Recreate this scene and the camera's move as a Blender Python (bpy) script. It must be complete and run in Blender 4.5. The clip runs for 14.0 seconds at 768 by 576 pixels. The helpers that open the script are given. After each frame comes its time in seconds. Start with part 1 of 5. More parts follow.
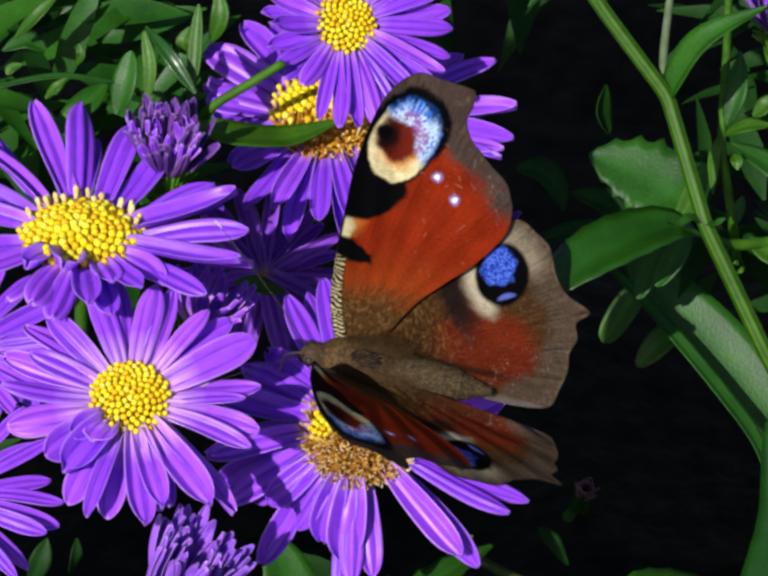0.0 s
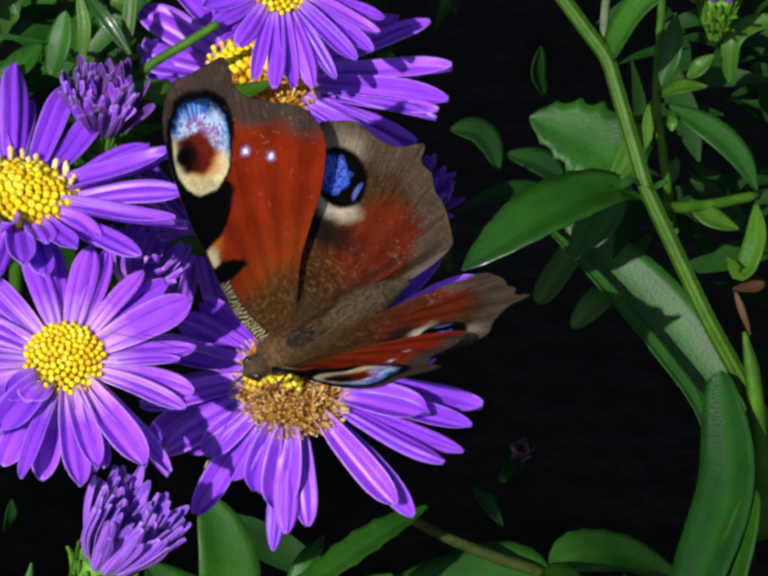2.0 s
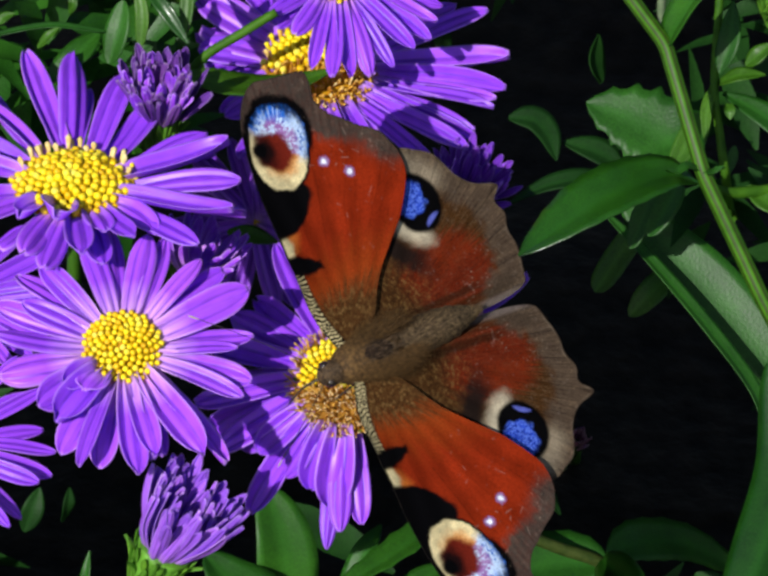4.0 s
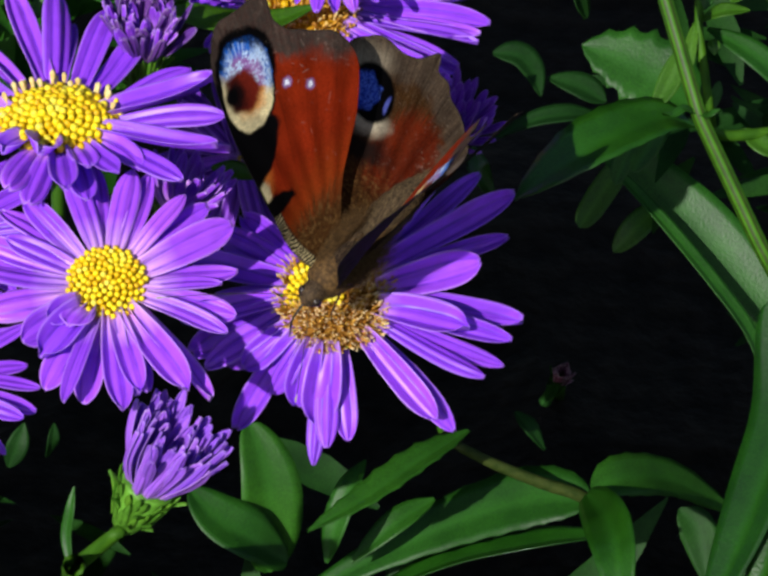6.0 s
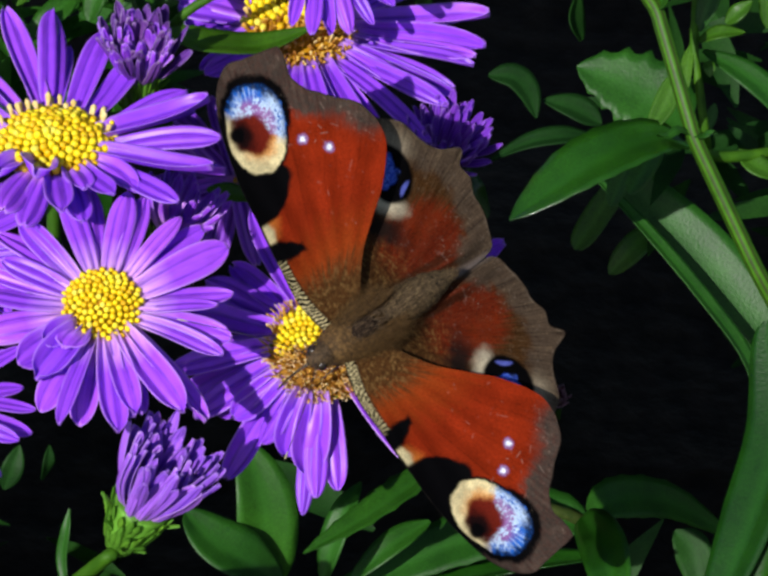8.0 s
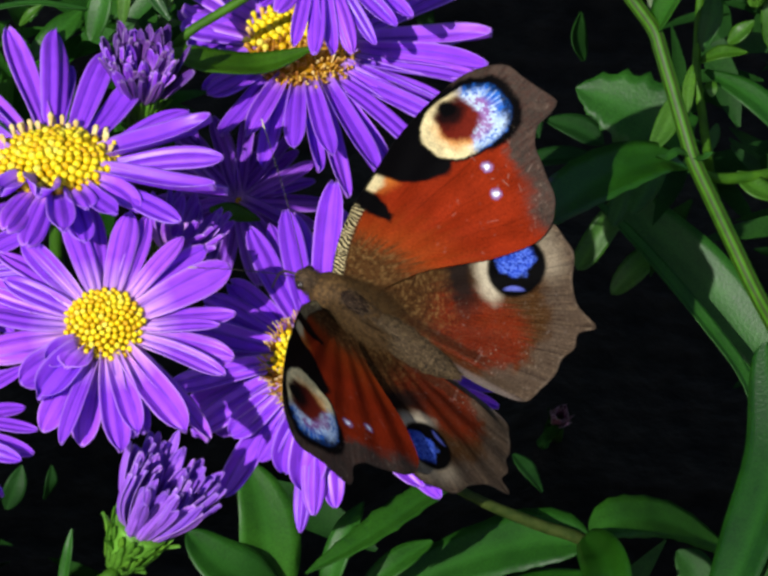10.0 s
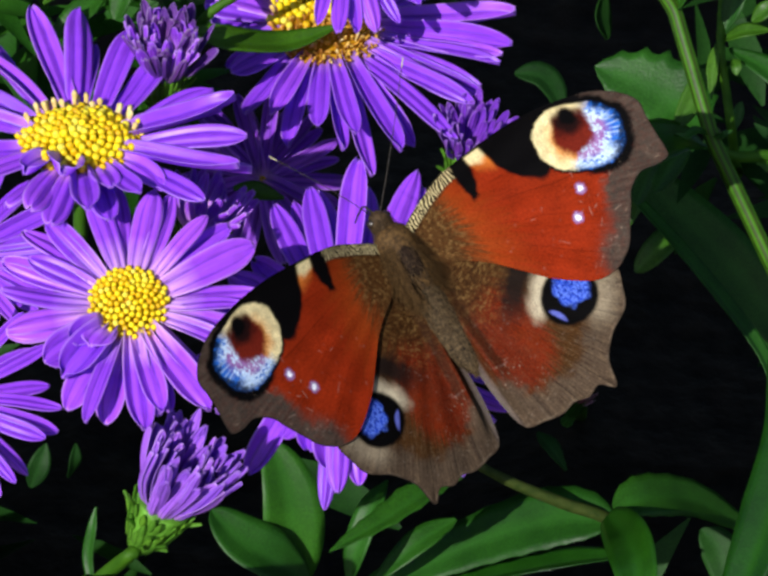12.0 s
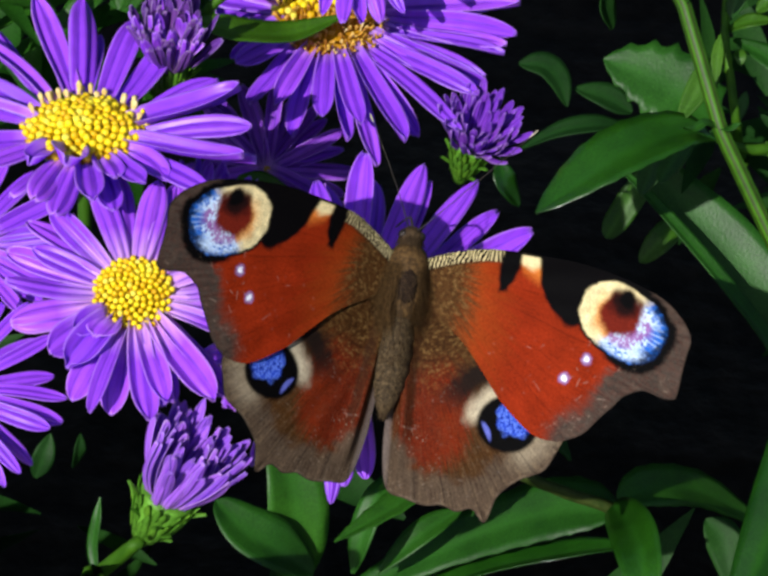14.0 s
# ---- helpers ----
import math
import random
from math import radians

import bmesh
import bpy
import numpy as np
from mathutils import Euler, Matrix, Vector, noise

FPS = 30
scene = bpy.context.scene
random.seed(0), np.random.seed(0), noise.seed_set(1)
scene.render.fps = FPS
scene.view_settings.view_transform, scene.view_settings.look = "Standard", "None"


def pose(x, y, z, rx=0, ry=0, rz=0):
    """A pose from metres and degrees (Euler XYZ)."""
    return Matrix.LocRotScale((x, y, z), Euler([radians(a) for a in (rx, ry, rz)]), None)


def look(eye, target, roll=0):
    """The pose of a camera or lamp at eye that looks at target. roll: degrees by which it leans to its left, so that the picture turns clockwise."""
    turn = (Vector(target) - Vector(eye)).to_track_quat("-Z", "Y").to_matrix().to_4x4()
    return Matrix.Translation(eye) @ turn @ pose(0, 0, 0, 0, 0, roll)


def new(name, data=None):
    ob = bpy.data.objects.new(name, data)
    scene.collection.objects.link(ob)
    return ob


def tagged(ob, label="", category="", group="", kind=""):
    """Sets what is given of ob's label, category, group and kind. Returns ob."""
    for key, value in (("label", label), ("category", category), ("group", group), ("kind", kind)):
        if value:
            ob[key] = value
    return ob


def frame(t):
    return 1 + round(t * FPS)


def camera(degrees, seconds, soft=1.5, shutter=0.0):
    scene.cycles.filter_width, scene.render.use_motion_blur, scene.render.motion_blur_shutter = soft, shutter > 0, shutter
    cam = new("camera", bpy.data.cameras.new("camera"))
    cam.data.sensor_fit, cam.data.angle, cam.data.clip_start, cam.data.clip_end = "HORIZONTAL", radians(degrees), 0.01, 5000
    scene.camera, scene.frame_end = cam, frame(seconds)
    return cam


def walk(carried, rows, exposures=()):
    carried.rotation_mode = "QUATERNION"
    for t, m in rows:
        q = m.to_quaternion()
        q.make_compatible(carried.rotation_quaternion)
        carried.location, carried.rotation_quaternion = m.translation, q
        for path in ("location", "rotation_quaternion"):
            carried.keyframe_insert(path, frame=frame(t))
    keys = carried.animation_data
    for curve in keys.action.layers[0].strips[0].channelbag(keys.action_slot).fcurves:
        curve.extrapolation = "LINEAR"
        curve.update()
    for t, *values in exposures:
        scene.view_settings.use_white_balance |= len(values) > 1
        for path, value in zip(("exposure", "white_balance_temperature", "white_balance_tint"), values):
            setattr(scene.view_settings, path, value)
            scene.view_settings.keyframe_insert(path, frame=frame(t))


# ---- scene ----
# The bed frame: x across, y up the view, z out towards the light, in millimetres.
TILT = 42
BED = pose(0, 0, 0.55, 90 - TILT, 0, 0)
REACH = 508.6

# ---- camera: a hand-held close-up that sways a little ----
cam = camera(10, 14.0, soft=3.0, shutter=0.4)
SHAKE = [
    (0, 1.361, -0.040),
    (0.2, 1.337, -0.074),
    (0.5, 1.390, -0.167),
    (0.7, 1.331, -0.204),
    (1, 1.224, -0.343),
    (1.2, 1.132, -0.483),
    (1.5, 1.038, -0.754),
    (1.7, 1.001, -0.776),
    (2, 0.852, -0.891),
    (2.2, 0.881, -0.597),
    (4.3, 0.597, -0.137),
    (4.5, 0.401, -0.480),
    (4.7, 0.319, -0.526),
    (5, 0.068, -0.646),
    (5.2, 0.022, -0.589),
    (5.5, -0.100, -0.548),
    (5.7, -0.205, -0.498),
    (5.8, -0.159, -0.375),
    (5.9, -0.067, -0.287),
    (6, -0.139, -0.343),
    (6.1, -0.101, -0.284),
    (6.2, 0.053, -0.186),
    (6.3, -0.011, -0.295),
    (6.4, 0.011, -0.367),
    (6.5, 0.047, -0.542),
    (6.6, 0.078, -0.454),
    (6.7, 0.272, -0.357),
    (6.8, 0.217, -0.555),
    (7, 0.392, -0.548),
    (7.2, 0.307, -0.529),
    (7.5, 0.213, -0.458),
    (7.7, 0.129, -0.489),
    (8, 0.149, -0.401),
    (8.2, 0.226, -0.369),
    (10.3, 0.411, -0.372),
    (10.5, 0.360, -0.460),
    (10.7, 0.321, -0.439),
    (11, 0.254, -0.313),
    (11.2, 0.225, -0.231),
    (11.5, 0.205, -0.108),
    (12, 0.127, -0.059),
    (12.5, 0.186, -0.059),
    (13, 0.186, -0.079),
    (13.2, 0.232, -0.163),
    (13.5, 0.215, -0.098),
    (13.7, 0.187, -0.094),
    (14, 0.000, 0.000),
]

walk(cam, [(t, BED @ pose(0, 0, REACH / 1000, up, left, 0)) for t, up, left in SHAKE])

# ---- light: clear sky and one high sun from behind the left shoulder ----
SUN_BED = Vector((-0.41, 0.035, 1.0)).normalized()
SUN_DIR = (BED.to_3x3() @ SUN_BED).normalized()
world = bpy.data.worlds.new("sky")
scene.world = world
world.use_nodes = True
wn = world.node_tree.nodes
sky = wn.new("ShaderNodeTexSky")
sky.sky_type, sky.sun_disc = "NISHITA", False
sky.sun_elevation = math.asin(SUN_DIR.z)
sky.sun_rotation = math.atan2(SUN_DIR.x, SUN_DIR.y)
wn["Background"].inputs["Strength"].default_value = 0.088
world.node_tree.links.new(sky.outputs[0], wn["Background"].inputs["Color"])
lamp = bpy.data.lights.new("sun", "SUN")
lamp.energy, lamp.angle, lamp.color = 4.75, radians(0.53), (1.0, 0.97, 0.93)
sun = new("sun", lamp)
sun.matrix_world = look(SUN_DIR * 5, (0, 0, 0))
scene.view_settings.exposure = 0.0


# ---- materials ----
def nodes_of(name, rough=0.5, spec=0.5):
    m = bpy.data.materials.new(name)
    m.use_nodes = True
    nt = m.node_tree
    b = nt.nodes["Principled BSDF"]
    b.inputs["Roughness"].default_value = rough
    b.inputs["Specular IOR Level"].default_value = spec
    return m, nt, b


def ramp(nt, fac, stops):
    r = nt.nodes.new("ShaderNodeValToRGB")
    while len(r.color_ramp.elements) < len(stops):
        r.color_ramp.elements.new(0.5)
    for e, (p, c) in zip(r.color_ramp.elements, stops):
        e.position, e.color = p, (*c, 1)
    nt.links.new(fac, r.inputs[0])
    return r.outputs[0]


def mix(nt, fac, a, b, mode="MIX"):
    n = nt.nodes.new("ShaderNodeMix")
    n.data_type, n.blend_type = "RGBA", mode
    for slot, v in ((0, fac), (6, a), (7, b)):
        if isinstance(v, (int, float)):
            n.inputs[slot].default_value = v
        elif isinstance(v, tuple):
            n.inputs[slot].default_value = (*v, 1)
        else:
            nt.links.new(v, n.inputs[slot])
    return n.outputs[2]


def noise_of(nt, scale, detail=3, stretch=None, coord="Object"):
    tc = nt.nodes.new("ShaderNodeTexCoord")
    src = tc.outputs[coord]
    if stretch:
        mp = nt.nodes.new("ShaderNodeMapping")
        mp.inputs["Scale"].default_value = stretch
        nt.links.new(src, mp.inputs[0])
        src = mp.outputs[0]
    n = nt.nodes.new("ShaderNodeTexNoise")
    n.inputs["Scale"].default_value, n.inputs["Detail"].default_value = scale, detail
    nt.links.new(src, n.inputs["Vector"])
    return n.outputs["Fac"]


def bump(nt, b, fac, strength, distance):
    n = nt.nodes.new("ShaderNodeBump")
    n.inputs["Strength"].default_value, n.inputs["Distance"].default_value = strength, distance
    nt.links.new(fac, n.inputs["Height"])
    nt.links.new(n.outputs[0], b.inputs["Normal"])


def along(nt, axis, low, high):
    tc = nt.nodes.new("ShaderNodeTexCoord")
    sp = nt.nodes.new("ShaderNodeSeparateXYZ")
    nt.links.new(tc.outputs["Object"], sp.inputs[0])
    mr = nt.nodes.new("ShaderNodeMapRange")
    mr.inputs["From Min"].default_value, mr.inputs["From Max"].default_value = low, high
    nt.links.new(sp.outputs[axis], mr.inputs["Value"])
    return mr.outputs[0]


def thin(m, nt, b, colour, share):
    """Lets some of the light through a thin blade."""
    tr = nt.nodes.new("ShaderNodeBsdfTranslucent")
    if isinstance(colour, tuple):
        tr.inputs[0].default_value = (*colour, 1)
    else:
        nt.links.new(colour, tr.inputs[0])
    ms = nt.nodes.new("ShaderNodeMixShader")
    ms.inputs[0].default_value = share
    out = nt.nodes["Material Output"]
    nt.links.new(b.outputs[0], ms.inputs[1])
    nt.links.new(tr.outputs[0], ms.inputs[2])
    nt.links.new(ms.outputs[0], out.inputs[0])


def petal_material(name, tip, root, length, reach=0.26):
    m, nt, b = nodes_of(name, 0.38, 0.40)
    grad = ramp(nt, along(nt, 1, 0.0, length), [(0.0, root), (reach, tip), (1.0, tip)])
    veins = noise_of(nt, 1.0, 2, (2600, 120, 300))
    c = mix(nt, ramp(nt, veins, [(0.40, (0, 0, 0)), (0.70, (0.5, 0.5, 0.5))]), grad, tuple(v * 0.68 for v in tip))
    # shade of the grooves put into the colour as dark bluish lines
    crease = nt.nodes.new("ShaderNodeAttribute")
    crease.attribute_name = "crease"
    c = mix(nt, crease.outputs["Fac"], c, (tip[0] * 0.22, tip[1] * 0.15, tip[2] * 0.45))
    # highlight along the petal rim put into the colour
    edge = nt.nodes.new("ShaderNodeAttribute")
    edge.attribute_name = "edge"
    c = mix(nt, edge.outputs["Fac"], c, tuple(v + (1 - v) * 0.42 for v in root))
    info = nt.nodes.new("ShaderNodeObjectInfo")
    tone = ramp(nt, info.outputs["Random"], [(0.0, (0.78, 0.74, 0.88)), (0.7, (1.02, 1.0, 1.0)), (1.0, (1.22, 1.25, 1.03))])
    c = mix(nt, 1.0, c, tone, "MULTIPLY")
    blot = noise_of(nt, 420, 3)
    c = mix(nt, 1.0, c, ramp(nt, blot, [(0.3, (0.86, 0.86, 0.9)), (0.7, (1.05, 1.05, 1.05))]), "MULTIPLY")
    nt.links.new(c, b.inputs["Base Color"])
    bump(nt, b, veins, 0.2, 0.00015)
    thin(m, nt, b, c, 0.22)
    return m


def leaf_material(name, deep, pale, rough=0.38, gloss=0.30, wax=0.0, relief=0.30):
    m, nt, b = nodes_of(name, rough, gloss)
    b.inputs["Coat Weight"].default_value, b.inputs["Coat Roughness"].default_value = wax, 0.16
    big = noise_of(nt, 160, 3)
    fine = noise_of(nt, 3600, 3)
    c = ramp(nt, big, [(0.3, deep), (0.72, pale)])
    info = nt.nodes.new("ShaderNodeObjectInfo")
    geo = nt.nodes.new("ShaderNodeNewGeometry")
    add = nt.nodes.new("ShaderNodeMath")
    add.operation = "FRACT"
    plus = nt.nodes.new("ShaderNodeMath")
    nt.links.new(info.outputs["Random"], plus.inputs[0])
    nt.links.new(geo.outputs["Random Per Island"], plus.inputs[1])
    nt.links.new(plus.outputs[0], add.inputs[0])
    tone = ramp(nt, add.outputs[0], [(0.0, (0.7, 0.75, 0.7)), (0.6, (1.05, 1.0, 0.95)), (1.0, (1.35, 1.15, 0.9))])
    c = mix(nt, 1.0, c, tone, "MULTIPLY")
    c = mix(nt, 1.0, c, ramp(nt, fine, [(0.3, (0.68, 0.72, 0.7)), (0.7, (1.2, 1.18, 1.1))]), "MULTIPLY")
    rib = nt.nodes.new("ShaderNodeAttribute")
    rib.attribute_name = "rib"
    c = mix(nt, rib.outputs["Fac"], c, tuple(min(1, v * 1.35 + 0.004) for v in pale))
    nt.links.new(c, b.inputs["Base Color"])
    cells = nt.nodes.new("ShaderNodeTexVoronoi")
    cells.feature = "DISTANCE_TO_EDGE"
    cells.inputs["Scale"].default_value = 1500
    tc = nt.nodes.new("ShaderNodeTexCoord")
    nt.links.new(tc.outputs["Object"], cells.inputs["Vector"])
    high = nt.nodes.new("ShaderNodeMath")
    high.operation = "MULTIPLY_ADD"
    nt.links.new(fine, high.inputs[0])
    high.inputs[1].default_value = 0.5
    nt.links.new(cells.outputs["Distance"], high.inputs[2])
    bump(nt, b, high.outputs[0], relief, 0.00012)
    thin(m, nt, b, mix(nt, 1.0, c, (1.15, 1.4, 0.6), "MULTIPLY"), 0.18)
    return m


def plain_material(name, dark, light, scale, rough=0.6, spec=0.3, relief=0.4, depth=0.0003, stretch=None):
    m, nt, b = nodes_of(name, rough, spec)
    n = noise_of(nt, scale, 4, stretch)
    nt.links.new(ramp(nt, n, [(0.32, dark), (0.68, light)]), b.inputs["Base Color"])
    bump(nt, b, n, relief, depth)
    return m


def ridged_material(name, valley, ridge):
    """A stem whose ridges are paler than the grooves between them."""
    m, nt, b = nodes_of(name, 0.5, 0.25)
    rib = nt.nodes.new("ShaderNodeAttribute")
    rib.attribute_name = "rib"
    n = noise_of(nt, 700, 3)
    c = ramp(nt, rib.outputs["Fac"], [(0.15, valley), (0.55, ridge), (1.0, tuple(v * 1.25 for v in ridge))])
    c = mix(nt, 1.0, c, ramp(nt, n, [(0.3, (0.75, 0.8, 0.8)), (0.7, (1.15, 1.1, 1.05))]), "MULTIPLY")
    nt.links.new(c, b.inputs["Base Color"])
    bump(nt, b, n, 0.3, 0.0002)
    return m


def floret_material(name, stops):
    """Each floret has a shade of its own, with a fine mottling."""
    m, nt, b = nodes_of(name, 0.5, 0.35)
    geo = nt.nodes.new("ShaderNodeNewGeometry")
    n = noise_of(nt, 2200, 3)
    c = ramp(nt, geo.outputs["Random Per Island"], stops)
    c = mix(nt, 1.0, c, ramp(nt, n, [(0.3, (0.74, 0.68, 0.6)), (0.7, (1.05, 1.05, 1.05))]), "MULTIPLY")
    nt.links.new(c, b.inputs["Base Color"])
    bump(nt, b, n, 0.4, 0.0002)
    return m


def wing_material():
    m, nt, b = nodes_of("wing_scales", 0.65, 0.025)
    at = nt.nodes.new("ShaderNodeAttribute")
    at.attribute_name = "scales"
    n = noise_of(nt, 5200, 2)
    c = mix(nt, 1.0, at.outputs["Color"], ramp(nt, n, [(0.3, (0.72, 0.72, 0.74)), (0.7, (1.2, 1.2, 1.18))]), "MULTIPLY")
    nt.links.new(c, b.inputs["Base Color"])
    bump(nt, b, n, 0.35, 0.00008)
    return m


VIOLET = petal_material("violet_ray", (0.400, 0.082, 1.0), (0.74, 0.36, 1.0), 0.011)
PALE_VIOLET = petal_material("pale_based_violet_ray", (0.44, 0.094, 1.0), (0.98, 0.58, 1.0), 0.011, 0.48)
# darker copy of the violet, with shade put into the petal colour
SHADED_VIOLET = petal_material("shaded_violet_ray", (0.30, 0.070, 0.74), (0.50, 0.20, 0.78), 0.009)
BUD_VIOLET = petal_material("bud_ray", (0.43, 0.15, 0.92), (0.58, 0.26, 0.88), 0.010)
YELLOW = floret_material("yellow_floret", [(0.0, (0.76, 0.44, 0.003)), (0.3, (0.93, 0.66, 0.006)), (0.8, (0.96, 0.80, 0.018)), (1.0, (0.95, 0.86, 0.12))])
GAP = plain_material("floret_gap", (0.30, 0.12, 0.003), (0.55, 0.28, 0.006), 900, 0.7, 0.2)
AMBER = floret_material("spent_amber_floret", [(0.0, (0.34, 0.13, 0.015)), (0.5, (0.66, 0.34, 0.045)), (0.85, (0.86, 0.54, 0.10)), (1.0, (0.92, 0.74, 0.36))])
STRAW_BED = plain_material("straw_bed", (0.14, 0.055, 0.008), (0.32, 0.15, 0.02), 900, 0.8, 0.1)
PALE_STRAW = plain_material("pale_straw_tip", (0.55, 0.34, 0.14), (0.82, 0.62, 0.36), 900, 0.6, 0.3)
CALYX = leaf_material("calyx_green", (0.050, 0.16, 0.010), (0.12, 0.32, 0.03), 0.5)
MAUVE = petal_material("dull_mauve_ray", (0.20, 0.065, 0.40), (0.30, 0.12, 0.42), 0.009)
ROSE = petal_material("dark_rose_ray", (0.14, 0.03, 0.08), (0.18, 0.05, 0.10), 0.006)
LEAF = leaf_material("leaf_green", (0.007, 0.046, 0.003), (0.017, 0.094, 0.006), 0.32, 0.4, 0.30, 0.3)
DULL_LEAF = leaf_material("dull_leaf_green", (0.006, 0.036, 0.005), (0.014, 0.068, 0.009), 0.6, 0.2)
TWIG = plain_material("brown_twig", (0.020, 0.040, 0.005), (0.050, 0.070, 0.013), 900, 0.6, 0.2)
PALE_LEAF = leaf_material("fresh_leaf_green", (0.012, 0.068, 0.006), (0.027, 0.128, 0.012), 0.46, 0.3)
DRY_LEAF = leaf_material("withered_leaf", (0.06, 0.026, 0.012), (0.16, 0.075, 0.035), 0.6, 0.2)
FRESH_LEAF = leaf_material("bright_leaf_green", (0.026, 0.095, 0.004), (0.055, 0.170, 0.010), 0.46, 0.35)
STEM = plain_material("stem_green", (0.022, 0.080, 0.003), (0.052, 0.150, 0.006), 500, 0.6, 0.2, 0.4, 0.0003, (1, 1, 0.15))
RIDGED_STEM = ridged_material("ridged_stem", (0.032, 0.050, 0.010), (0.042, 0.140, 0.005))
PALE_STEM = plain_material("pale_stem", (0.09, 0.13, 0.065), (0.15, 0.20, 0.105), 500, 0.5, 0.3)
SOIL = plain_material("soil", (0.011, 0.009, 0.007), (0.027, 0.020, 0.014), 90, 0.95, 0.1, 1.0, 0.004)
WING = wing_material()
UNDERWING = plain_material("underwing", (0.010, 0.008, 0.007), (0.030, 0.024, 0.02), 1500, 0.8, 0.05)
FUR = plain_material("brown_fur", (0.030, 0.015, 0.005), (0.120, 0.066, 0.021), 2500, 0.75, 0.2, 0.8, 0.0002)
DARK_FUR = plain_material("dark_fur", (0.020, 0.011, 0.005), (0.090, 0.054, 0.024), 3200, 0.7, 0.25, 0.8, 0.0002)
ABDOMEN = plain_material("mottled_abdomen", (0.012, 0.008, 0.005), (0.11, 0.074, 0.036), 3000, 0.75, 0.15, 0.8, 0.0002)
PALE_FUR = plain_material("grey_gold_fur", (0.07, 0.045, 0.020), (0.16, 0.108, 0.052), 2500, 0.75, 0.2, 0.6, 0.0002)
BARE_BACK = plain_material("bare_back", (0.008, 0.005, 0.004), (0.034, 0.020, 0.012), 3000, 0.85, 0.08, 0.6, 0.0002)
EYE = plain_material("compound_eye", (0.012, 0.008, 0.006), (0.03, 0.02, 0.014), 4000, 0.25, 0.5)
HORN = plain_material("antenna_dark", (0.018, 0.014, 0.012), (0.06, 0.05, 0.04), 3000, 0.5, 0.3)
PALE_ANTHER = plain_material("pale_anther", (0.62, 0.40, 0.10), (0.88, 0.74, 0.36), 900, 0.6, 0.3)
PALE_TIP = plain_material("antenna_tip", (0.45, 0.38, 0.22), (0.65, 0.58, 0.4), 3000, 0.5, 0.3)


# ---- building blocks ----
MM = 0.001


def spot(u, v, h=0.0):
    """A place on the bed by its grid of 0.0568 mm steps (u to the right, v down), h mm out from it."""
    k = 0.0568 * (1 - h / REACH)
    return Vector(((u - 784) * k, (588 - v) * k, h))


def part(name, bm, material, parent, label="", m=None):
    me = bpy.data.meshes.new(name)
    bm.to_mesh(me)
    bm.free()
    return hang(name, me, material, parent, label, m)


def hang(name, me, material, parent, label="", m=None):
    if material and not me.materials:
        me.materials.append(material)
    for p in me.polygons:
        p.use_smooth = True
    ob = new(name, me)
    ob.parent = parent
    if m is not None:
        ob.matrix_basis = m
    return tagged(ob, label)


def thing(name, place, label, category, group="", turn=None):
    """An Empty on the bed at a place in mm; its parts are in its own space."""
    e = new(name)
    e.empty_display_size = 0.003
    e.matrix_basis = BED @ Matrix.Translation(place * MM) @ (turn or Matrix())
    return tagged(e, label, category, group)


def curve_points(pts, n):
    """A smooth line through a few points (Catmull-Rom)."""
    p = [Vector(q) for q in pts]
    p = [p[0] * 2 - p[1], *p, p[-1] * 2 - p[-2]]
    out = []
    segs = len(p) - 3
    for i in range(n + 1):
        f = min(i / n * segs, segs - 1e-6)
        k, t = int(f), f - int(f)
        a, b, c, d = p[k:k + 4]
        out.append(0.5 * (2 * b + (c - a) * t + (2 * a - 5 * b + 4 * c - d) * t * t + (3 * b - a - 3 * c + d) * t ** 3))
    return out


def even(pts):
    """Adds a place early in a leg much longer than the one before, so that the curve does not overshoot."""
    out = [Vector(pts[0])]
    for a, b in zip(pts, pts[1:]):
        a, b = Vector(a), Vector(b)
        if len(out) > 1 and (b - a).length > 2.5 * (out[-1] - out[-2]).length:
            step = (out[-1] - out[-2]).length
            d = (b - a).length
            for f in (1.2 * step / d, 4.0 * step / d):
                if f < 0.7:
                    out.append(a.lerp(b, f))
        out.append(b)
    return out


def soften(pts):
    """Rounds the kinks of a line of straight runs a little."""
    p = [Vector(q) for q in pts]
    out = [p[0]]
    for a, b, c in zip(p, p[1:], p[2:]):
        out += [b.lerp(a, 0.28), b.lerp(a, 0.08), b.lerp(c, 0.08), b.lerp(c, 0.28)]
    return out + [p[-1]]


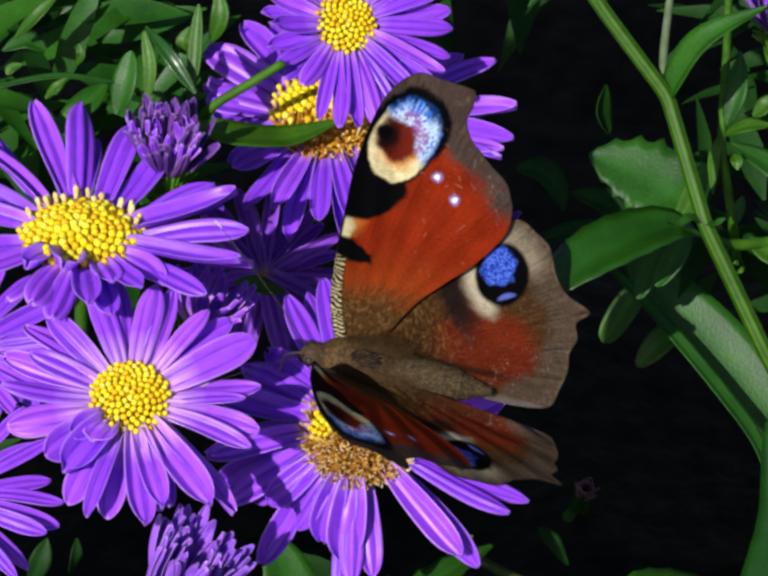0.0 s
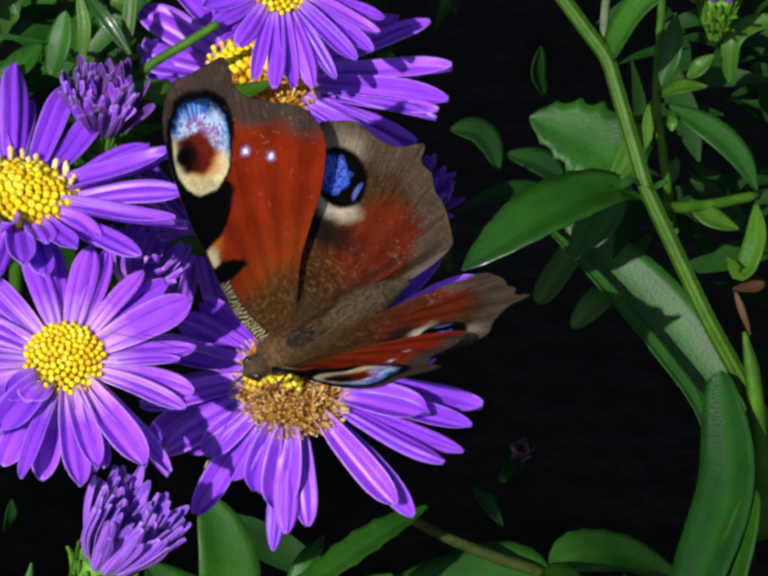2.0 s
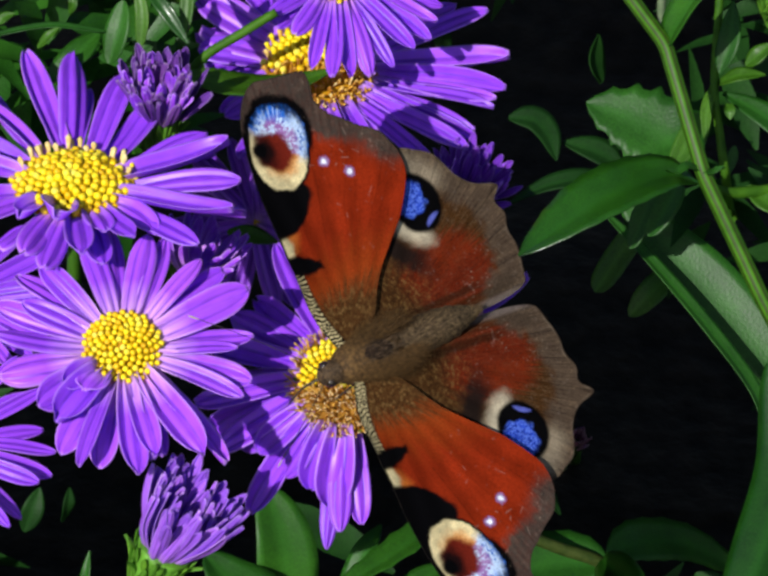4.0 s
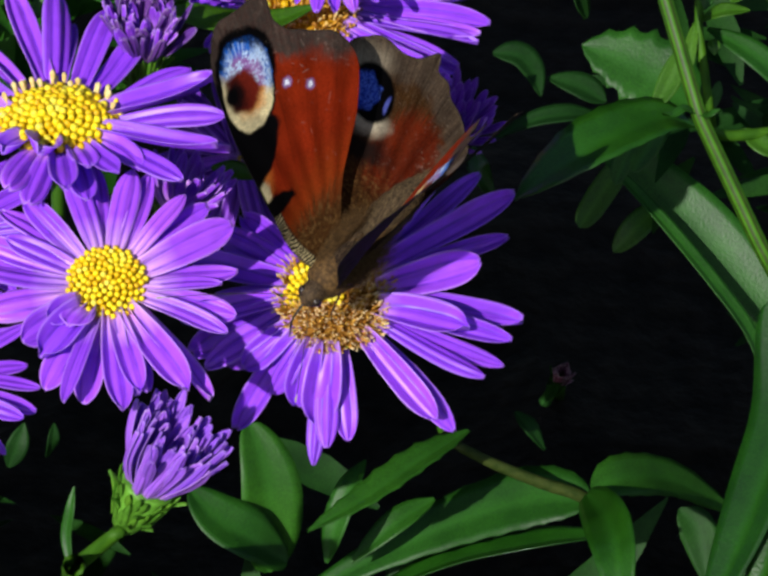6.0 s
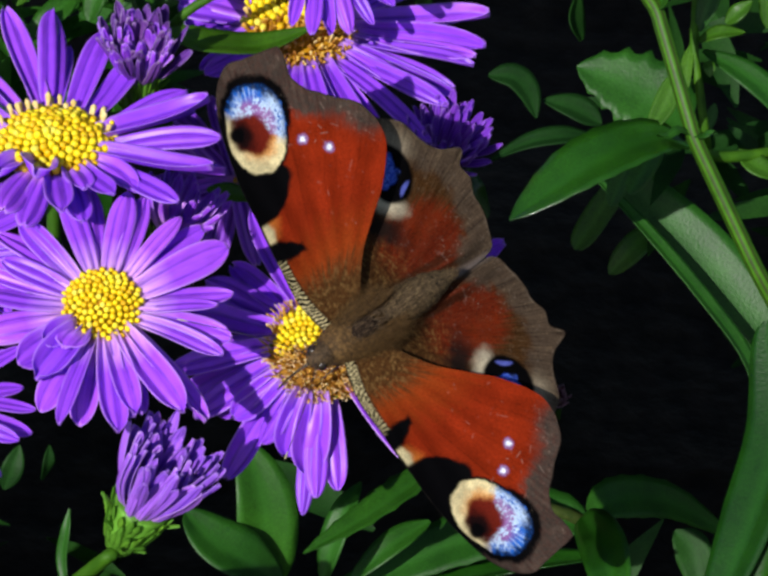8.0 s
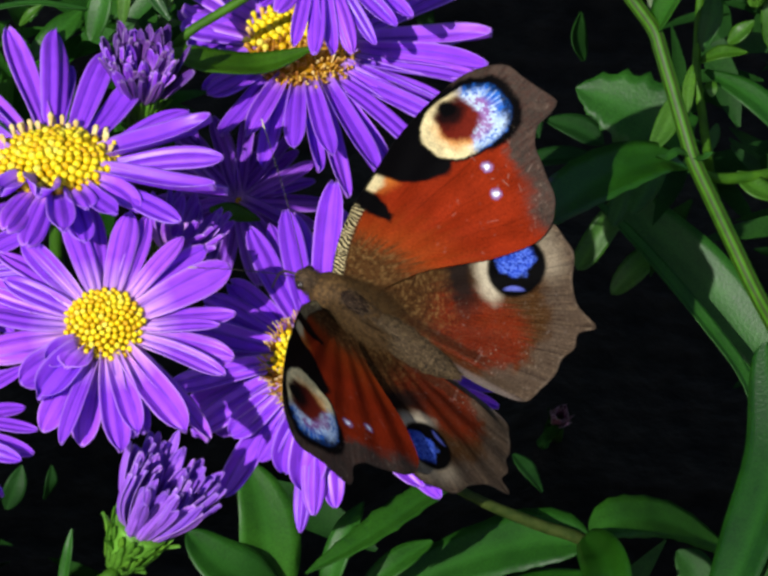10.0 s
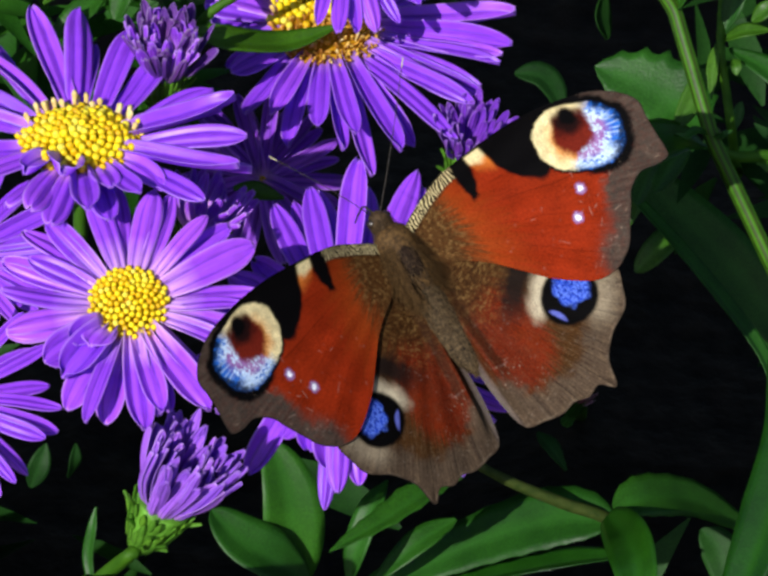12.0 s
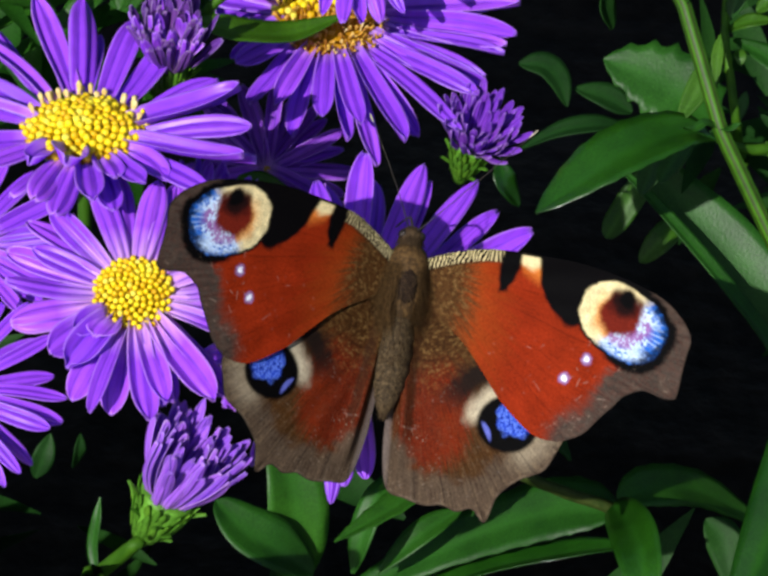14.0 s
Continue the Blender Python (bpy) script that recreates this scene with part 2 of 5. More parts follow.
def tube(pts, radii, n=24, sides=8, ridges=0.0, bm=None):
    """A tapered round stem through points in mm."""
    bm = bm or bmesh.new()
    rib = bm.verts.layers.float.get("rib") or bm.verts.layers.float.new("rib")
    line = curve_points(even(pts), n)
    up = Vector((0.3, 0.2, 1))
    rings = []
    for i, c in enumerate(line):
        d = (line[min(i + 1, n)] - line[max(i - 1, 0)]).normalized()
        a = d.cross(up).normalized()
        b = d.cross(a)
        f = i / n * (len(radii) - 1)
        k = min(int(f), len(radii) - 2)
        r = radii[k] + (radii[k + 1] - radii[k]) * (f - k)
        ring = []
        for s in range(sides):
            w = 2 * math.pi * s / sides
            q = r * (1 + ridges * (s % 2))
            v = bm.verts.new((c + (a * math.cos(w) + b * math.sin(w)) * q) * MM)
            v[rib] = s % 2
            ring.append(v)
        rings.append(ring)
    for r0, r1 in zip(rings, rings[1:]):
        for s in range(sides):
            bm.faces.new((r0[s], r0[(s + 1) % sides], r1[(s + 1) % sides], r1[s]))
    bm.faces.new(rings[0][::-1])
    bm.faces.new(rings[-1])
    return bm


def blade(pts, width, face, fold=0.25, n=18, peak=0.45, sharp=0.75, teeth=0.0, bm=None, wide=6, thick=0.12, seed=0):
    """A leaf along points in mm: pointed, folded along its midrib, with a thickness. face: the way its upper side looks."""
    own = bm is None
    bm = bm or bmesh.new()
    rib = bm.verts.layers.float.get("rib") or bm.verts.layers.float.new("rib")
    line = curve_points(pts, n)
    rnd = random.Random(seed)
    face = Vector(face).normalized()
    rows = []
    for i, c in enumerate(line):
        t = i / n
        d = (line[min(i + 1, n)] - line[max(i - 1, 0)]).normalized()
        side = d.cross(face).normalized()
        nor = side.cross(d).normalized()
        q = t ** (math.log(0.5) / math.log(peak))
        w = width / 2 * max(math.sin(math.pi * min(max(q, 0), 1)), 0) ** sharp
        w = max(w, 0.12 + 0.3 * width * 0.12 * (1 - t))
        if teeth and i % 3 == 1 and 2 < i < n - 1:
            w *= 1 + teeth
        row_top, row_low = [], []
        for j in range(-wide // 2, wide // 2 + 1):
            s = j / (wide / 2)
            lift = fold * abs(s) ** 1.4 * w
            p = c + side * (s * w) + nor * lift
            crease = 0.05 * width if j == 0 else 0
            v = bm.verts.new((p + nor * (-crease * 0.3)) * MM)
            v[rib] = 0.28 if j == 0 else 0.0
            row_top.append(v)
            low = bm.verts.new((p - nor * (thick + (0.35 if j == 0 else 0))) * MM)
            low[rib] = 0.3 if j == 0 else 0.0
            row_low.append(low)
        rows.append((row_top, row_low))
    for (a, al), (b, bl) in zip(rows, rows[1:]):
        for j in range(wide):
            bm.faces.new((a[j], b[j], b[j + 1], a[j + 1]))
            bm.faces.new((al[j], al[j + 1], bl[j + 1], bl[j]))
        bm.faces.new((a[0], al[0], bl[0], b[0]))
        bm.faces.new((a[-1], b[-1], bl[-1], al[-1]))
    return bm


# ---- asters ----
def petal_mesh(length, width, curl, seed):
    """One ray floret: a long strap with two grooves and a blunt tip, lying along +y from its root."""
    rnd = random.Random(seed)
    n, wide = 12, 14
    verts, faces = [], []
    bend = rnd.uniform(-0.06, 0.06)
    twist = rnd.uniform(-0.35, 0.35)
    hollow = (3.4, 2.2, -1.4, 1.0)[seed % 4]
    for i in range(n + 1):
        t = 1 - (1 - i / n) ** 1.35
        tip = max(0, (t - 0.66) / 0.34)
        f = min(1, t / 0.66)
        w = width / 2 * (0.56 + 0.44 * f * (2 - f)) * max(0.16, max(0, 1 - tip ** 2.2) ** 0.56)
        y = length * t
        z = length * (curl * t * t + 0.02 * math.sin(t * 5 + seed))
        for j in range(wide + 1):
            s = j / wide * 2 - 1
            groove = 0.10 * width * (math.cos(s * 2.33 * math.pi) * 0.5 + s * s * (hollow - 0.8 * t))
            x = s * w + bend * length * t * t
            zz = z + groove + twist * s * w * t
            verts.append((x, y, zz))
    m = (n + 1) * (wide + 1)
    verts += [(x, y, z - 0.09) for x, y, z in verts]
    for i in range(n):
        for j in range(wide):
            a = i * (wide + 1) + j
            q = (a, a + 1, a + wide + 2, a + wide + 1)
            faces.append(q)
            faces.append(tuple(m + k for k in q[::-1]))
    rim = [j for j in range(wide + 1)] + [i * (wide + 1) + wide for i in range(1, n + 1)]
    rim += [n * (wide + 1) + j for j in range(wide - 1, -1, -1)] + [i * (wide + 1) for i in range(n - 1, 0, -1)]
    for a, b in zip(rim, rim[1:] + rim[:1]):
        faces.append((b, a, m + a, m + b))
    me = bpy.data.meshes.new("petal")
    me.from_pydata([(x * MM, y * MM, z * MM) for x, y, z in verts], [], faces)
    # how much of the painted rim highlight each point gets
    at = me.attributes.new("edge", "FLOAT", "POINT")
    pale = [0.0] * len(verts)
    for k in rim:
        pale[k] = pale[m + k] = 0.30
    at.data.foreach_set("value", pale)
    # where the groove shade is painted, fading towards the tip
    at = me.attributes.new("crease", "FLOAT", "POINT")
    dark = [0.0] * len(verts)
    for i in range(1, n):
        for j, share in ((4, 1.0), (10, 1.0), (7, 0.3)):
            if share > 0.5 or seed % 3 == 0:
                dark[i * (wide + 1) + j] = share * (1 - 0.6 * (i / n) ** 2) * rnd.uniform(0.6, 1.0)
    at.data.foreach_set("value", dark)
    return me


PETALS = {}


def petal_of(length, width, curl, k):
    key = (round(length, 1), round(width, 1), round(curl, 2), k)
    if key not in PETALS:
        PETALS[key] = petal_mesh(length, width, curl, k + int(length * 7))
    return PETALS[key]


def florets(radius, dome, count, opened, seed, arc=None, spent=0.92, fresh=None, spent_below=None):
    """The packed disc florets in spirals over a dome; the outer ones open into small stars."""
    rnd = random.Random(seed)
    verts, faces, mats = [], [], []

    def bud(c, nor, r, h, star, tone):
        a = nor.orthogonal().normalized()
        b = nor.cross(a)
        base = len(verts)
        prof = ((0.8, -0.5), (0.99, 0.25), (0.90, 0.80), (0.46, 1.12)) if not star else ((0.6, -0.6), (0.62, 0.5), (0.72, 1.0), (0.30, 1.2))
        turn = rnd.random() * 6
        for rr, hh in prof:
            for s in range(6):
                w = turn + s * math.pi / 3
                q = rr * r * (1.35 if star and hh == 1.0 and s % 2 else 1)
                verts.append((c + (a * math.cos(w) + b * math.sin(w)) * q + nor * (hh * h)) * MM)
        for k in range(3):
            for s in range(6):
                faces.append((base + k * 6 + s, base + k * 6 + (s + 1) % 6, base + k * 6 + 6 + (s + 1) % 6, base + k * 6 + 6 + s))
                mats.append(tone)
        faces.append(tuple(base + 18 + s for s in range(6)))
        mats.append(tone)

    def straw(c, nor, h):
        """A withered floret: a few thin crooked threads with pale tips."""
        for _ in range(4):
            way = (nor + Vector((c.x, c.y, 0)) * (0.5 / radius) + Vector((rnd.uniform(-0.55, 0.55), rnd.uniform(-0.55, 0.55), 0))).normalized()
            a = way.orthogonal().normalized()
            b = way.cross(a)
            foot = c + Vector((rnd.uniform(-0.3, 0.3), rnd.uniform(-0.3, 0.3), -0.3))
            tall, thick, bow = h * rnd.uniform(0.6, 1.25), rnd.uniform(0.09, 0.15), rnd.uniform(-0.25, 0.25)
            base = len(verts)
            for k, (f, q) in enumerate(((0, 1.0), (0.55, 0.9), (0.74, 1.0), (1.0, 0.8))):
                for s in range(3):
                    w = s * 2.0944
                    verts.append((foot + way * tall * f + a * bow * f * f + (a * math.cos(w) + b * math.sin(w)) * thick * q) * MM)
            pale = rnd.random() < 0.6
            for k in range(3):
                for s in range(3):
                    t = (s + 1) % 3
                    faces.append((base + k * 3 + s, base + k * 3 + t, base + k * 3 + 3 + t, base + k * 3 + 3 + s))
                    mats.append(3 if pale and k == 2 else 1)
            faces.append((base + 9, base + 10, base + 11))
            mats.append(3 if pale else 1)

    size = radius * math.sqrt(1 / count) * 1.0
    for i in range(count):
        f = (i + 0.5) / count
        r = radius * math.sqrt(f)
        w = i * 2.39996
        z = dome * (1 - f)
        nor = Vector((math.cos(w) * r * dome * 1.6 / radius ** 2, math.sin(w) * r * dome * 1.6 / radius ** 2, 1)).normalized()
        star = f > 1 - opened and rnd.random() < 0.8 and (not arc or arc[0] < math.degrees(w) % 360 < arc[1])
        if fresh:
            star = f > (0.80 if fresh[0] < math.degrees(w) % 360 < fresh[1] else 0.05)
            if star:
                straw(Vector((math.cos(w) * r, math.sin(w) * r, z)), nor, 1.5)
                continue
        if spent_below is not None and math.sin(w) * r - 0.45 * math.cos(w) * r < (spent_below + rnd.uniform(-0.15, 0.15)) * radius:
            for _ in range(3):
                foot = Vector((math.cos(w) * r + rnd.uniform(-0.5, 0.5) * size * 1.6, math.sin(w) * r + rnd.uniform(-0.5, 0.5) * size * 1.6, z))
                lean = (nor + Vector((rnd.uniform(-0.4, 0.4), rnd.uniform(-0.4, 0.4), 0))).normalized()
                bud(foot, lean, size * rnd.uniform(0.34, 0.5), size * rnd.uniform(0.7, 1.5), True, 1)
            continue
        nor = (nor + Vector((rnd.uniform(-0.15, 0.15), rnd.uniform(-0.15, 0.15), 0))).normalized()
        h = size * (1.15 + rnd.uniform(-0.3, 0.4) + (rnd.uniform(0.6, 1.8) * (1.2 if arc else 1) if star else 0))
        bud(Vector((math.cos(w) * r, math.sin(w) * r, z)), nor, size * rnd.uniform(0.85, 1.05) * (0.85 if star else 1), h, star, 1 if star and rnd.random() < spent else 0)
    base = len(verts)
    for i in range(24):
        w = i * math.pi / 12
        verts.append(Vector((math.cos(w) * radius, math.sin(w) * radius, -0.4)) * MM)
    verts.append(Vector((0, 0, dome)) * MM)
    for i in range(24):
        faces.append((base + i, base + (i + 1) % 24, base + 24))
        mats.append(2)
    me = bpy.data.meshes.new("disc")
    me.from_pydata([tuple(v) for v in verts], [], faces)
    me.polygons.foreach_set("material_index", mats)
    return me


def facing(normal, spin=0):
    z = Vector(normal).normalized()
    x = Vector((1, 0, 0)) - z * z.x
    x.normalize()
    return Matrix((x, z.cross(x), z)).transposed().to_4x4() @ Matrix.Rotation(radians(spin), 4, "Z")


def ground_under(p):
    """The place on the ground under a place of the bed, in mm."""
    w = BED @ (p * MM)
    return BED.inverted() @ Vector((w.x, w.y, -0.01)) / MM


def aster(place, normal, radius, disc, count, cup, label, stars=0.25, spin=0.0, dome=0.32, petal_width=2.5, curl=-0.05, deep=False,
          skip=(), droop=0.0, seed=1, amber=False, layers=2, angles=(), arc=None, fresh=None, short=(), grains=150, pale=False, rise=0.0, jitter=7, spent_below=None, sag=0.0):
    """A daisy-like aster on its stem: disc, ray petals in two layers, green cup, stem down to the ground."""
    rnd = random.Random(seed)
    turn = facing(normal, spin)
    e = thing("aster_flower", place, label, "flower", "asters in the bed", turn)
    ray = SHADED_VIOLET if deep else PALE_VIOLET if pale else VIOLET
    me = florets(disc, disc * dome, max(60, int(grains * min(1.15, disc / 6))), stars, seed, arc, amber or 0.92, fresh, spent_below)
    d = hang("disc", me, YELLOW, e, "yellow disc of packed florets")
    me.materials.append(AMBER if amber else PALE_ANTHER if arc else YELLOW)
    me.materials.append(STRAW_BED if fresh else GAP)
    if fresh:
        me.materials.append(PALE_STRAW)
    for i in range(len(angles) or count):
        ang, part_of, slim = (*angles[i], 1.0)[:3] if angles else (0, 1.0, 1.0)
        ang = ang + rnd.uniform(-2, 2) if angles else 360 / count * (i + rnd.uniform(-0.32, 0.32))
        if any(abs((ang - s + 180) % 360 - 180) < w for s, w in skip):
            continue
        low = i % layers
        length = (radius - disc * 0.8) * (1.02 + rnd.uniform(-0.03, 0.03) if angles else 1 + rnd.uniform(-0.09, 0.07) - 0.04 * low) * part_of
        length = round(length * 2) / 2
        width = petal_width * rnd.choice((0.85, 1.0, 1.12)) * slim
        lift = cup + rnd.uniform(-jitter, jitter) - low * 9 - droop * max(0, -math.sin(radians(ang))) + rise * max(0, math.sin(radians(ang))) - sag * max(0, -math.cos(radians(ang)))
        m = (Matrix.Rotation(radians(ang - 90), 4, "Z") @ Matrix.Translation((0, disc * 0.8 * MM, (-0.2 - 0.5 * low) * MM))
             @ Matrix.Rotation(radians(lift), 4, "X") @ Matrix.Rotation(radians(rnd.uniform(-24, 24)), 4, "Y"))
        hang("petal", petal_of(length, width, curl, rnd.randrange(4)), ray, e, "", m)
    for ang, share, lift, *more in short:
        length = round((radius - disc * 0.8) * share * 2) / 2
        m = (Matrix.Rotation(radians(ang - 90), 4, "Z") @ Matrix.Translation((0, disc * 0.86 * MM, 0.3 * MM)) @ Matrix.Rotation(radians(lift), 4, "X"))
        hang("petal", petal_of(length, petal_width * (more[0] if more else 1.05), -0.25, rnd.randrange(4)), VIOLET, e, "short curled petal", m)
    cone = bmesh.new()
    tube([(0, 0, -0.3), (0, 0, -2.5), (0, 0, -5.0)], (disc * 0.95, disc * 0.7, 0.9), 8, 14, 0.05, cone)
    part("calyx", cone, CALYX, e)
    back = turn.to_3x3().inverted()
    away = (place - Vector((0, 4, REACH))).normalized()
    foot = place + away * 760
    line = [Vector((0, 0, -4)), Vector((0, 0, -18))]
    line += [back @ (away * 80), back @ (foot - place)]
    part("stem", tube(line, (0.8, 0.9, 1.2, 1.8), 26, 7), STEM, e)
    return e


def opening_bud(place, normal, length, spread, label, count=84, seed=1, stem_to=None, deep=False, cup_r=2.6, ray=None, slim=1.5, green=None):
    """A half-open aster: a sheaf of narrow upright petals in a scaly green cup on a stem."""
    rnd = random.Random(seed)
    turn = facing(normal)
    e = thing("aster_bud", place, label, "flower bud", "opening buds", turn)
    for i in range(count):
        ang = 360 * i * 0.382 + rnd.uniform(-10, 10)
        ring = math.sqrt(0.16 + 0.84 * (i + 1) / count)
        lean = spread * ring + rnd.uniform(-6, 6)
        ln = round(length * (0.72 + 0.28 * ring + rnd.uniform(-0.08, 0.08)) * 2) / 2
        m = (Matrix.Rotation(radians(ang - 90), 4, "Z") @ Matrix.Translation((0, cup_r * ring * 0.75 * MM, 0))
             @ Matrix.Rotation(radians(90 - lean), 4, "X") @ Matrix.Rotation(radians(rnd.uniform(-25, 25)), 4, "Y"))
        hang("petal", petal_of(ln, slim, rnd.choice((0.20, 0.12, 0.02)), rnd.randrange(4)), ray or (SHADED_VIOLET if deep else BUD_VIOLET), e, "", m)
    cup = bmesh.new()
    tube([(0, 0, 0.6), (0, 0, -1.5), (0, 0, -4.0), (0, 0, -6.5), (0, 0, -8.0)], (cup_r * 0.94, cup_r * 0.92, cup_r * 0.80, cup_r * 0.5, 0.9), 12, 14, 0.0, cup)
    part("cup", cup, green or CALYX, e, "green cup of scales")
    for i in range(72):
        row = i // 18
        ang = radians(20 * i + 10 * row + rnd.uniform(-6, 6))
        r0 = cup_r * (0.46, 0.70, 0.84, 0.90)[row]
        z0 = (-7.0, -5.4, -3.6, -1.8)[row]
        out = Vector((math.cos(ang), math.sin(ang), 0))
        flare = 1.3 if rnd.random() < 0.16 else 0.25
        p0 = out * r0 + Vector((0, 0, z0))
        p1 = out * (r0 + cup_r * 0.13) + Vector((0, 0, z0 + 1.3))
        p2 = out * (r0 + cup_r * 0.16 + flare) + Vector((0, 0, z0 + 2.7 + rnd.uniform(-0.4, 0.5)))
        part("scale_leaf", blade([p0, p1, p2], cup_r * 0.27, out, -0.15, 5, wide=2, thick=0.04), green or CALYX, e)
    back = turn.to_3x3().inverted()
    pts = [Vector((0, 0, -7.4))]
    for q in stem_to or []:
        pts.append(back @ (q - place))
    last = stem_to[-1] if stem_to else place + (place - Vector((0, 4, REACH))).normalized() * 50
    if not stem_to:
        pts.append(back @ (last - place))
    away = (last - Vector((0, 4, REACH))).normalized()
    pts.append(back @ (last + away * 760 - place))
    part("stem", tube(pts, (0.75, 0.9, 1.0, 1.8), 26, 8), STEM, e)
    return e


def leaf_on(parent, origin, pts, width, face=(0.1, 0.5, 0.85), material=None, label="", **more):
    """A leaf through bed places, hung on a plant whose Empty stands at origin."""
    line = [p - pts[0] for p in pts]
    return part("leaf", blade(line, width, face, **more), material or LEAF, parent, label, Matrix.Translation((pts[0] - origin) * MM))


# ---- butterfly: built at body scale, x forward, y to its left, z up; one step is 0.0549 mm ----
STEP = 0.0549 * MM
FORE_ROOT, HIND_ROOT = Vector((50, 30, 4)), Vector((-20, 25, -12))
FORE_EDGE = [(58, 18), (80, 75), (97, 150), (101, 225), (98, 300), (93, 370), (76, 455), (46, 538), (10, 585), (-30, 610), (-66, 606),
             (-104, 601), (-140, 597), (-156, 590), (-156, 562), (-147, 526), (-162, 490), (-186, 469), (-212, 445), (-246, 418), (-262, 392),
             (-272, 356), (-262, 306), (-208, 238), (-150, 188), (-92, 134), (-20, 42)]
HIND_EDGE = [(0, 22), (-14, 90), (-46, 170), (-92, 246), (-150, 308), (-210, 352), (-268, 374), (-312, 357), (-346, 336), (-368, 290),
             (-388, 262), (-412, 242), (-462, 222), (-438, 192), (-446, 160), (-436, 128), (-440, 90), (-430, 50), (-412, 6),
             (-330, -8), (-220, -6), (-110, 2), (-30, 8)]


def smooth(a, b, x):
    t = np.clip((x - a) / (b - a), 0, 1)
    return t * t * (3 - 2 * t)


def speck(x, y, scale, seed):
    """Soft value noise in 0..1."""
    rs = np.random.RandomState(seed)
    g = rs.rand(64, 64)
    fx, fy = x / scale, y / scale
    ix, iy = np.floor(fx).astype(int), np.floor(fy).astype(int)
    tx, ty = fx - ix, fy - iy
    tx, ty = tx * tx * (3 - 2 * tx), ty * ty * (3 - 2 * ty)
    a, b = g[ix % 64, iy % 64], g[(ix + 1) % 64, iy % 64]
    c, d = g[ix % 64, (iy + 1) % 64], g[(ix + 1) % 64, (iy + 1) % 64]
    return (a * (1 - tx) + b * tx) * (1 - ty) + (c * (1 - tx) + d * tx) * ty


def lay(col, rgb, m):
    return col + (np.array(rgb)[None] - col) * np.clip(m, 0, 1)[:, None]


RED, CREAM, BLACK = (0.215, 0.0185, 0.0040), (0.72, 0.60, 0.32), (0.0022, 0.002, 0.0024)
GREY, BROWN = (0.052, 0.038, 0.030), (0.064, 0.027, 0.0085)


def scratches(x, y, count, seed, box):
    """Thin worn lines where the scales have rubbed off, 0..1."""
    rnd = random.Random(seed)
    m = np.zeros(len(x))
    for _ in range(count):
        px, py = rnd.uniform(box[0], box[1]), rnd.uniform(box[2], box[3])
        w, half = rnd.gauss(1.0, 0.7), rnd.choice((1.5, 2, 2, 3, 5, 9))
        dx, dy = math.cos(w), math.sin(w)
        a, b = (x - px) * dx + (y - py) * dy, (y - py) * dx - (x - px) * dy
        m = np.maximum(m, smooth(2.4, 0.4, np.abs(b)) * smooth(half + 3, half - 3, np.abs(a)) * rnd.uniform(0.15, 0.8))
    return m


